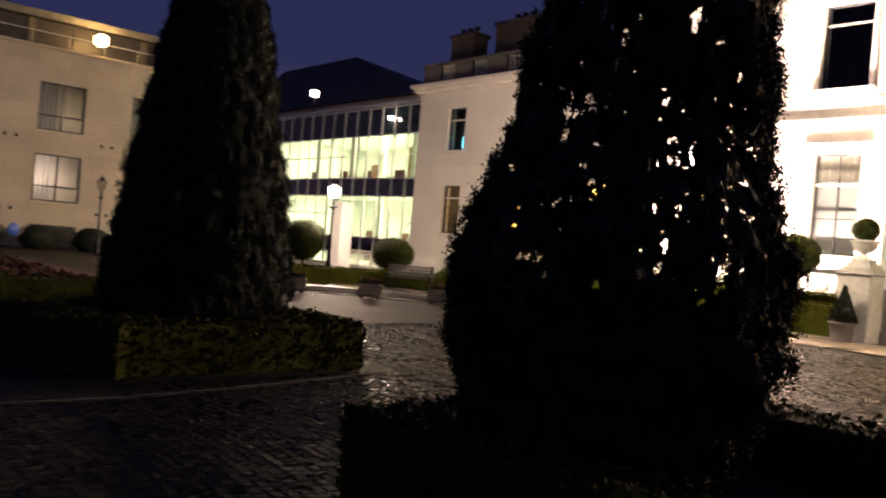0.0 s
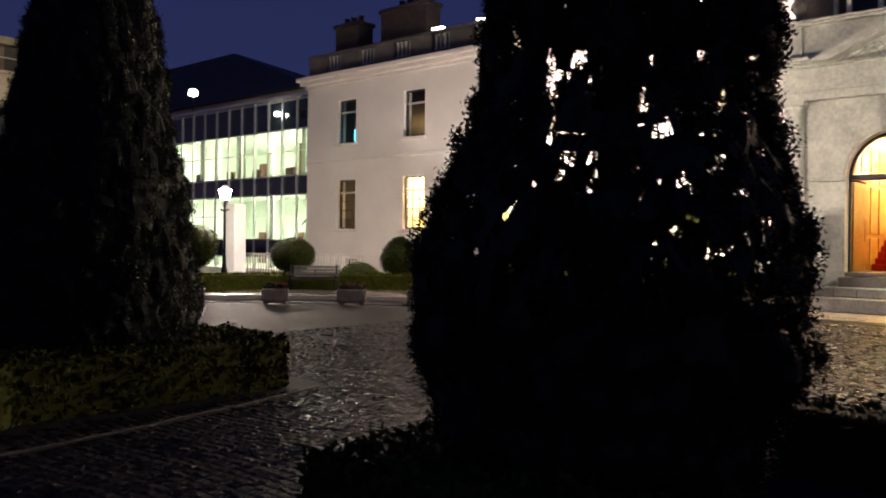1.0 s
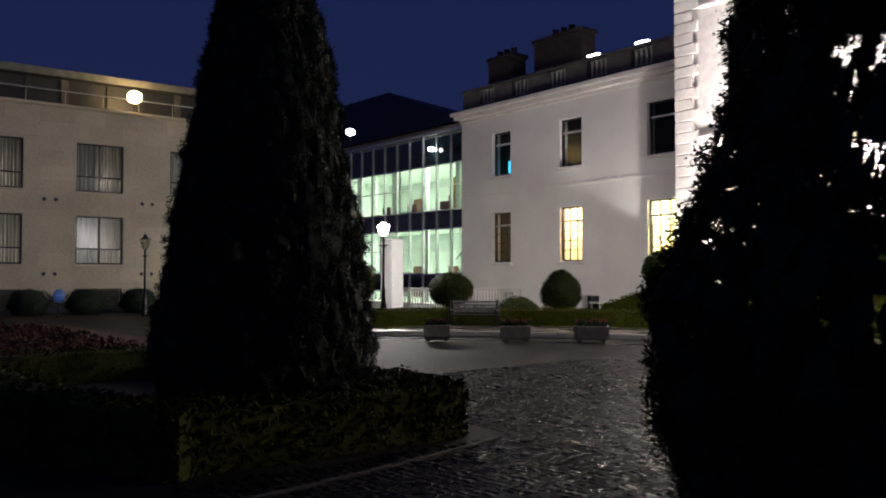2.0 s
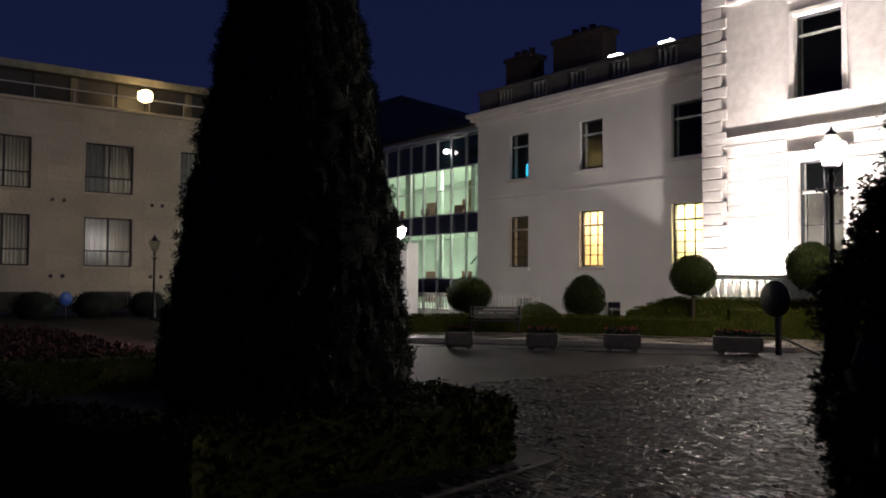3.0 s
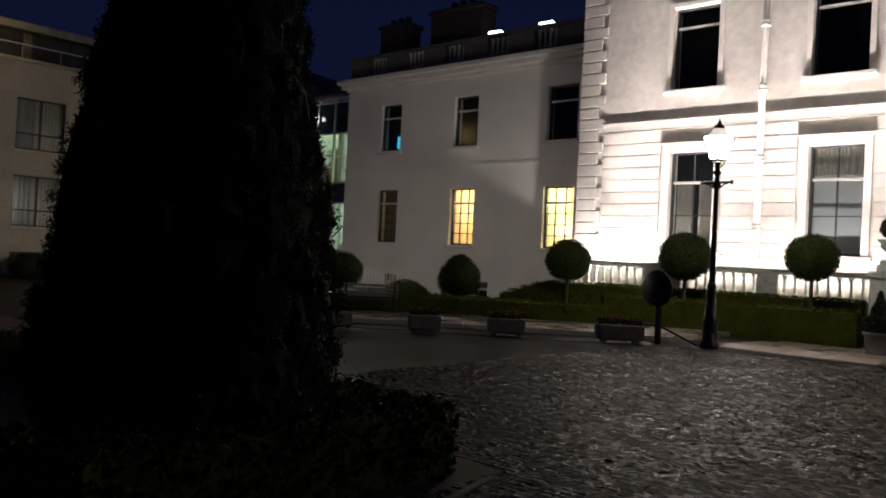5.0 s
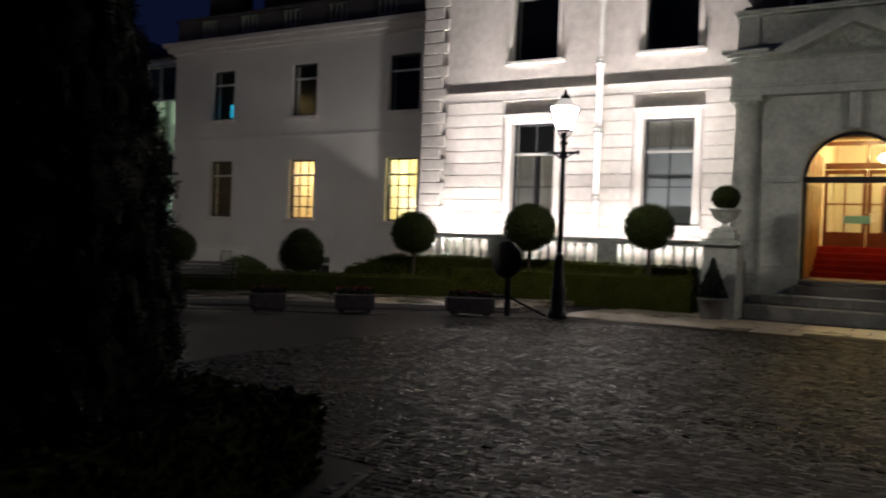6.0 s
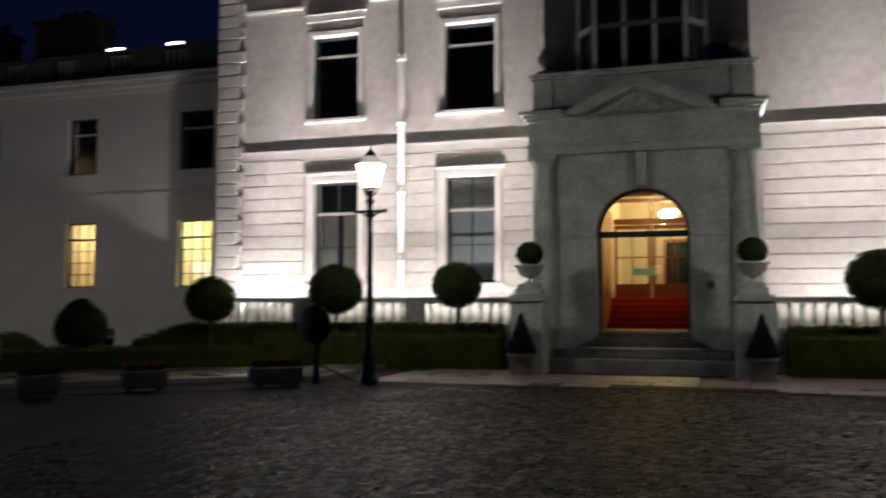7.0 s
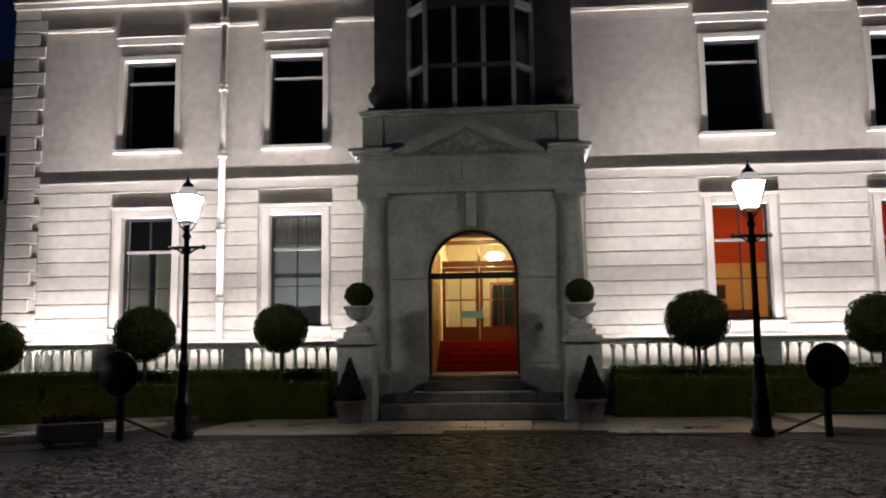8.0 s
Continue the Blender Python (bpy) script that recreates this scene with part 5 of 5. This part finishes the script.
for z in (2.9, 6.3):
    part("transom", boxes((GX0, -0.07, z - 0.02, GX1, -0.022, z + 0.02)), ALU, glz)
room("link_ground", GX0, GX1 - 0.1, GY + 0.15, GY + 7, -0.02 + 0.04, 4.3, WHITE)
room("link_upper", GX0, GX1 - 0.1, GY + 0.15, GY + 7, 4.7, 7.9, WHITE)
room("link_attic", GX0, GX1 - 0.1, GY + 0.15, GY + 7, 8.1, 9.0, DIM)
for x in (-41, -36.5, -32.5, -29):
    lamp_light("link_light", "AREA", (x, GY + 2.6, 4.2), 62, (1.0, 1.0, 0.80), 1.6, (x, GY + 2.4, 0))
    lamp_light("link_light", "AREA", (x, GY + 2.6, 7.8), 62, (1.0, 1.0, 0.80), 1.6, (x, GY + 2.4, 0))
    for z in (4.24, 7.84):
        dl = thing("downlight", (x, GY + 1.0, z), "small round ceiling downlight in the glass link", "downlight", "downlights in the glass link")
        part("lens", lathe([(0.12, -0.03), (0.14, 0.0), (0.14, 0.04)], 12), BULB, dl)
for x in (-39, -33.6, -30.2):
    col = thing("column", (x, GY + 1.6, 0.02), "round white column inside the glass link", "column", "columns in the glass link")
    part("shaft", lathe([(0.2, 0), (0.2, 4.28)], 14), WHITE, col)
    part("upper_shaft", lathe([(0.2, 4.7), (0.2, 7.88)], 14), WHITE, col)
st = thing("inner_stair", (-28.4, GY + 1.4, 0.02), "white-sided stair rising behind the glass", "stairs", kind="structure")
bm = bmesh.new()
q = [(-2.2, 0.9), (1.4, 3.6), (1.4, 4.2), (-2.2, 1.6)]
lo, hi = [bm.verts.new((x, 0, z)) for x, z in q], [bm.verts.new((x, 0.9, z)) for x, z in q]
bm.faces.new(lo), bm.faces.new(hi[::-1])
for i in range(4):
    bm.faces.new((lo[i], hi[i], hi[(i + 1) % 4], lo[(i + 1) % 4]))
bmesh.ops.recalc_face_normals(bm, faces=bm.faces)
part("flight", bm, WHITE, st)
part("handrail", bar((-2.2, 0, 2.4), (1.4, 0, 5.0), 0.04), DARKFRAME, st)
for x, z, s in ((-40.5, 4.72, 1), (-37.2, 4.72, 1), (-34.6, 4.72, 1), (-31.5, 4.72, 1), (-29.0, 4.72, 1)):
    ac = thing("armchair", (x, GY + 1.0, z), "dark armchair standing behind the glass", "chair", "armchairs in the glass link")
    part("seat", boxes((-0.4, -0.35, 0.12, 0.4, 0.4, 0.45), bevel=0.05), DARKWOOD, ac)
    part("backrest", boxes((-0.4, 0.25, 0.452, 0.4, 0.42, 0.95), bevel=0.05), DARKWOOD, ac)
    for fx in (-0.33, 0.33):
        part("leg", boxes((fx - 0.04, -0.3, 0, fx + 0.04, 0.3, 0.118)), DARKFRAME, ac)
part("roof_edge", boxes((GX0, -0.2, 9.1, GX1, 7, 9.25)), ALU, glz)
for x, z, w, h, dy, m in ((-40.1, 4.73, 0.5, 3.1, 1.2, GREYBLIND), (-38.0, 0.04, 0.7, 4.2, 1.6, GREYBLIND), (-35.6, 4.73, 0.9, 3.1, 0.9, GREYBLIND), (-32.9, 0.04, 0.6, 4.2, 1.0, GREYBLIND), (-31.0, 4.73, 1.1, 2.4, 1.8, WOOD), (-29.6, 4.73, 0.35, 3.1, 0.7, GREYBLIND), (-28.2, 4.73, 0.8, 2.2, 2.4, GREYBLIND)):
    pt = thing("partition", (x, GY + dy, z), "upright grey-green partition standing behind the glass", "partition", "partitions in the glass link")
    part("panel", boxes((-w / 2, 0, 0.06, w / 2, 0.05, h - 0.1), bevel=0.006), m, pt)
    part("foot", boxes((-w / 2, -0.1, 0, w / 2, 0.15, 0.059)), DARKFRAME, pt)
pylon = thing("entrance_pylon", (-24.9, -3.4, 0), "plain white upright pylon by the glass wing", "pylon")
part("shaft", boxes((-0.42, -0.3, 0, 0.42, 0.3, 3.1), bevel=0.02), WHITE, pylon)
fence = thing("picket_railing", (-27.2, -2.2, 0), "white upright-bar railing in front of the glass wing", "railing", rz=14)
part("top_rail", boxes((0, -0.02, 0.92, 7.4, 0.02, 0.97)), SASH, fence)
part("bottom_rail", boxes((0, -0.02, 0.12, 7.4, 0.02, 0.16)), SASH, fence)
for i in range(50):
    part("picket", boxes((i * 0.15, -0.018, 0.0, i * 0.15 + 0.05, 0.018, 1.0)), SASH, fence)
# dark roofs and a floodlight behind the glass wing
back = thing("rear_house", (-46, 14, 0), "dark pitched roof of a building behind the glass wing", "house")
part("wall", boxes((-26, 0, 0, 5, 5, 12.6)), BEIGE, back)
bm = bmesh.new()
q = [(-26.6, -0.5, 12.6), (5.5, -0.5, 12.6), (5.5, 5.5, 12.6), (-26.6, 5.5, 12.6), (-20, 2.2, 17.2), (-7.8, 2.2, 17.2)]
v = [bm.verts.new(p) for p in q]
for f in ((0, 1, 5, 4), (1, 2, 5), (2, 3, 4, 5), (3, 0, 4), (3, 2, 1, 0)):
    bm.faces.new([v[i] for i in f])
part("roof", bm, SLATE, back)
fl2 = thing("roof_floodlight", (-42.2, 5.2, 9.26), "bright white floodlight on the flat roof edge", "floodlight")
part("arm", bar((0, 0, 0), (0, 0, 1.7), 0.04), IRON, fl2)
part("head", lathe([(0.1, 1.55), (0.28, 1.62), (0.28, 1.9), (0.1, 2.0)], 14), BULB, fl2)
fl3 = thing("roof_floodlight", (-30.6, 3.1, 8.3), "small bright light on the glass wing", "floodlight")
part("head", lathe([(0.05, -0.1), (0.16, -0.05), (0.16, 0.08), (0.05, 0.12)], 12), BULB, fl3)

# ---- beige wing ----
LX = -32.0
wing = thing("wall_wing", (LX, 0, 0), "beige stone hotel wing with square windows", "wall", kind="structure")
WY = [-13.55 + 3.95 * k for k in (-4, -3, -2, -1, 0, 1)]
wh = [(y - 0.96, y + 0.96, a, b) for y in WY for a, b in ((5.05, 7.1), (2.0, 4.03), (0.2, 0.98))]
bm = pierced(-36, -4.5, 0, 8.5, 0, 0.45, wh)
bm.transform(Matrix.Rotation(math.pi / 2, 4, "Z"))
part("wall", bm, BEIGE, wing)
for j in range(14):
    for i in range(17):
        y0 = -27 + i * 1.3 + (0.65 if j % 2 else 0)
        z0 = 0.05 + j * 0.6
        if not any(y0 < b + 0.02 and y0 + 1.3 > a - 0.02 and z0 < d + 0.02 and z0 + 0.6 > c - 0.02 for a, b, c, d in wh):
            part("cladding_slab", boxes((0.001, y0 + 0.004, z0 + 0.004, 0.014, y0 + 1.296, z0 + 0.596)), BEIGE, wing)
for k, y in enumerate(WY):
    for a, b in ((5.05, 7.1), (2.0, 4.03), (0.2, 0.98)):
        w = thing("window_wing", (LX, y, a), "square dark-framed casement window with pale curtains", "window", kind="structure")
        h = b - a
        part("window_frame", boxes((-0.16, -0.96, 0, -0.08, -0.90, h), (-0.16, 0.90, 0, -0.08, 0.96, h), (-0.16, -0.9, 0, -0.08, 0.9, 0.06), (-0.16, -0.9, h - 0.06, -0.08, 0.9, h), (-0.15, -0.04, 0.06, -0.09, 0.04, h - 0.06)), DARKFRAME, w)
        if h > 1.5:
            part("transom", boxes((-0.15, -0.9, 0.62, -0.09, -0.04, 0.68), (-0.15, 0.04, 0.62, -0.09, 0.9, 0.68)), DARKFRAME, w)
        p = part("pane", boxes((-0.125, -0.9, 0.06, -0.119, 0.9, h - 0.06)), PANE, w)
        p.visible_shadow = False
        part("sill", boxes((-0.08, -1.02, -0.08, 0.07, 1.02, -0.002), bevel=0.01), BEIGE, w)
    for a in (5.0, 1.95):
        dr = drape("net_curtain", "pale gathered curtain behind the glass", 0, 0.55, 0, 2.15, 0, CURTAIN, 8)
        dr.matrix_basis = pose(LX - 0.6, y + 0.45, a, 0, 0, 90)
        # grey drape added to imitate the reflection in the left half of the pane
        bl = drape("reflection_drape", "added grey drape standing for the reflection in the glass", 0, 0.46, 0, 2.15, 0, GREYBLIND, 5, 0.05)
        bl.matrix_basis = pose(LX - 0.5, y - 0.52, a, 0, 0, 90)
for y in (-11.57, -15.52, -19.47, -23.42):
    for z in (4.66, 1.6):
        for dy in (-0.22, 0.22):
            v = thing("wall_vent", (LX + 0.015, y + dy, z), "small dark round vent in the stone cladding", "vent", "vents of the beige wing")
            o = part("grille", lathe([(0.075, 0), (0.08, 0.012), (0.06, 0.02)], 14), DARKFRAME, v)
            o.rotation_euler = (0, radians(90), 0)
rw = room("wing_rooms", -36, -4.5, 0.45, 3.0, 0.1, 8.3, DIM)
rw.matrix_basis = pose(LX, 0, 0, 0, 0, 90)
for y in (-13.3, -9.2, -17.4):
    for z in (5.6, 2.6):
        lamp_light("room_light", "POINT", (LX - 1.5, y, z), 11, (1.0, 0.92, 0.78), 0.12)
        rl = thing("table_lamp", (LX - 1.6, y + 1.0, z - 0.52), "small lit table lamp behind the curtain", "lamp", "lamps in the beige wing")
        part("foot", lathe([(0.12, 0), (0.03, 0.04), (0.03, 0.35)], 10), BRASS, rl)
        part("shade", lathe([(0.22, 0.35), (0.14, 0.65)], 14), SHADE, rl)
tagged(part("wing_floor", boxes((LX - 3.0, -36, 4.3, LX - 0.46, -4.5, 4.55)), DIM), "floor slab of the beige wing", "floor", kind="structure")
part("cornice", boxes((-0.4, -36, 8.5, 0.16, -4.5, 8.62), bevel=0.015), BEIGE, wing)
rail = thing("roof_railing", (LX, 0, 8.62), "thin metal railing along the terrace roof", "railing")
part("top_rail", bar((0.05, -36, 0.55), (0.05, -4.5, 0.55), 0.025), ALU, rail)
for i in range(22):
    part("post", bar((0.05, -36 + i * 1.5, 0), (0.05, -36 + i * 1.5, 0.55), 0.015), ALU, rail)
attic = thing("attic_storey", (LX - 1.6, 0, 8.5), "set-back attic storey with dark glazing under a flat roof", "storey", kind="structure")
part("glazing", boxes((-0.1, -36, 0, 0, -4.5, 1.5)), DARKFRAME, attic)
for i in range(6):
    part("pier", boxes((0.001, -34.6 + i * 4.95, 0, 0.1, -34.3 + i * 4.95, 1.5)), DARKSTONE, attic)
for i in range(20):
    part("mullion", boxes((0.002, -36 + i * 1.65, 0, 0.08, -35.9 + i * 1.65, 1.5)), DARKFRAME, attic)
part("roof", boxes((-6, -36.5, 1.5, 0.7, -4.2, 1.72), bevel=0.02), SLATE, attic)
part("fascia", boxes((0.701, -36.5, 1.46, 0.74, -4.2, 1.78), bevel=0.008), WORNSTEP, attic, "grey roof edge")
wl = thing("wall_lantern", (LX - 0.2, -12.1, 9.0), "warm sodium lamp at the roof terrace edge", "lamp")
part("bracket", bar((0, 0, -0.4), (0, 0, 0.1), 0.03), IRON, wl)
part("lens", lathe([(0.1, 0.1), (0.3, 0.2), (0.3, 0.5), (0.12, 0.62)], 14), WARMBULB, wl)
lamp_light("terrace_lamp", "POINT", (LX + 0.5, -12.1, 9.3), 3, (1.0, 0.72, 0.36), 0.2)
for i in range(9):
    y = -25 + i * 2.1
    bush = thing("shrub", (LX + 1.6, y, 0), "dark rounded shrub at the foot of the beige wing", "shrub", "shrubs by the beige wing")
    f = part_of("foliage", clipped_ball("shrub_leaves", 0.95, 0.55, 90 + i, 900), BOX if i % 4 == 3 else CYPRESS, bush)
    f.location = (0, 0, 0.5)
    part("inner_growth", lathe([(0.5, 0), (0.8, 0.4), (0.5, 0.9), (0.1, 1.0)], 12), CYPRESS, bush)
redbed = tagged(part("mulch_bed", prism([(-22, -26), (-9, -24.5), (-8.2, -20.5), (-12, -17.2), (-22, -17.5)], 0.0, 0.1), REDSOIL), "reddish bark mulch bed beyond the hedge", "flower bed", kind="structure")
g = np.random.default_rng(77)
pp = np.stack([g.uniform(-20, -9.5, 5000), g.uniform(-23.5, -18.5, 5000), 0.1 + g.uniform(0, 0.18, 5000)], 1)
bedplants = part_of("bedding_plants", leaf_mesh("bedding", pp, np.tile([0, 0, 1.0], (5000, 1)), 0.09, 78), REDSOIL)
tagged(bedplants, "low reddish bedding plants over the mulch bed", "plants", kind="stuff")
dis = thing("parking_sign", (-27.6, -16.2, 0), "round blue sign on a thin post", "sign")
part("post", bar((0, 0, 0), (0, 0, 0.75), 0.03), IRON, dis)
pl = part("plate", lathe([(0.24, 0), (0.25, 0.02), (0.24, 0.04)], 24), PARKSIGN, dis)
pl.matrix_basis = pose(0.06, 0, 0.8, 0, 90, 20)

# benches by the hedge


def bench(at, rz, back_mat, label):
    b = thing("bench", at, label, "bench", "benches by the hedge", rz=rz)
    for i in range(4):
        part("seat_slat", boxes((-0.9, -0.28 + i * 0.13, 0.42, 0.9, -0.18 + i * 0.13, 0.45), bevel=0.006), DARKFRAME, b)
    for i in range(4):
        part("back_slat", boxes((-0.9, 0.26, 0.5 + i * 0.12, 0.9, 0.29, 0.59 + i * 0.12), bevel=0.006), back_mat, b)
    for x in (-0.8, 0.8):
        e = part("end_frame", boxes((x - 0.03, -0.3, 0, x + 0.03, -0.24, 0.58), (x - 0.03, 0.22, 0, x + 0.03, 0.259, 1.0)), IRON, b)
        part("armrest", boxes((x - 0.035, -0.32, 0.581, x + 0.035, 0.219, 0.62), bevel=0.008), IRON, e)
    return b


for x, y, r, h in ((-17.9, -2.6, 0.8, 0.42), (-17.1, -3.0, 0.6, 0.36), (-12.2, -1.6, 0.75, 0.5)):
    bush = thing("shrub", (x, y, 0), "low dark spreading shrub behind the hedge", "shrub", "shrubs behind the hedge")
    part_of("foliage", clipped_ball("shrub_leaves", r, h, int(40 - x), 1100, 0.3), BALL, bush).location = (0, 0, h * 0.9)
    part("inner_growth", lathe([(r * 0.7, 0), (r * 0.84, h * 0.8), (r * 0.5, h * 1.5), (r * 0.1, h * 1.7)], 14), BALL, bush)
bench((-13.4, -8.55, 0.116), 42, WORNSTEP, "weathered grey slatted garden bench in front of the hedge").scale = (0.8, 0.8, 0.75)
for x in (-41.5, -37.6, -34.8, -31.2):
    for z in (0.03, 4.71):
        dr = thing("inner_door", (x, GY + 6.85, z), "dark flush door in the back wall of the glass link", "door", "doors in the glass link")
        part("leaf", boxes((-0.5, 0, 0, 0.5, 0.05, 2.1), bevel=0.006), DARKWOOD, dr)
        part("handle", bar((0.38, -0.04, 1.0), (0.38, -0.04, 1.15), 0.015), BRASS, dr)

# ---- granite setts of the forecourt ----


def sett_rows(x0, x1, y0, y1, seed):
    """Places and sizes of setts in slightly arched courses."""
    g = random.Random(seed)
    y = y0
    while y < y1:
        d = g.uniform(0.078, 0.098)
        x = x0 + g.uniform(0, 0.1)
        while x < x1:
            w = g.uniform(0.085, 0.125)
            yield x + w / 2, y + d / 2, w - 0.010, d - 0.009, g
            x += w
        y += d


def sett_mesh():
    bm = bmesh.new()
    lo = [bm.verts.new((sx * 0.5, sy * 0.5, 0)) for sx, sy in ((-1, -1), (1, -1), (1, 1), (-1, 1))]
    mid = [bm.verts.new((sx * 0.5, sy * 0.5, 0.6)) for sx, sy in ((-1, -1), (1, -1), (1, 1), (-1, 1))]
    hi = [bm.verts.new((sx * 0.33, sy * 0.33, 1.0)) for sx, sy in ((-1, -1), (1, -1), (1, 1), (-1, 1))]
    bm.faces.new(hi)
    for a, b in ((lo, mid), (mid, hi)):
        for i in range(4):
            bm.faces.new((a[i], a[(i + 1) % 4], b[(i + 1) % 4], b[i]))
    me = bpy.data.meshes.new("sett")
    bm.to_mesh(me)
    bm.free()
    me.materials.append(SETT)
    return me


setts = thing("sett_paving", label="uneven worn granite setts across the forecourt", category="paving", kind="structure")
SM = sett_mesh()
LOV = np.array([(sx, sy) for sx, sy in ((-1, -1), (1, -1), (1, 1), (-1, 1))], float)
vs, fs = [], []
near = 0
for x, y, w, d, g in sett_rows(-6.0, 6.0, -24.5, -6.2, 3):
    wav = 0.06 * math.sin(x * 1.7) + 0.05 * math.sin(x * 0.6 + 1)
    y2 = y + wav
    limit = -6.35 - abs(x - 1.0) * 0.14
    if y2 > limit:
        continue
    if y2 < -18.2 and not (-1.45 < x < 2.2) and y2 > -21.7:
        continue
    if y2 < -21.6 and x < -1.0:
        continue
    h = 0.006 + g.uniform(0, 0.006)
    tx, ty = g.uniform(-0.11, 0.11), g.uniform(-0.12, 0.12)
    if -0.3 < x < 1.7 and -17.6 < y2 < -14.6 and near < 300:
        near += 1
        s = new("sett", SM)
        s.parent = setts
        s.matrix_basis = Matrix.Translation((x, y2, 0.001)) @ Matrix.Rotation(tx, 4, "Y") @ Matrix.Diagonal((w, d, h, 1))
        continue
    b = len(vs)
    hx, hy = w / 2, d / 2
    for sx, sy in LOV:
        vs.append((x + sx * hx, y2 + sy * hy, 0.001))
    for sx, sy in LOV:
        vs.append((x + sx * hx, y2 + sy * hy, h * 0.5))
    for sx, sy in LOV:
        vs.append((x + sx * hx * 0.66, y2 + sy * hy * 0.66, h + tx * sx * hx + ty * sy * hy))
    fs.append((b + 8, b + 9, b + 10, b + 11))
    for o in (0, 4):
        for i in range(4):
            fs.append((b + o + i, b + o + (i + 1) % 4, b + o + 4 + (i + 1) % 4, b + o + 4 + i))
me = bpy.data.meshes.new("sett_field")
me.from_pydata(vs, [], fs)
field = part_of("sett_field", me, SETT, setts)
field["kind"] = "stuff"
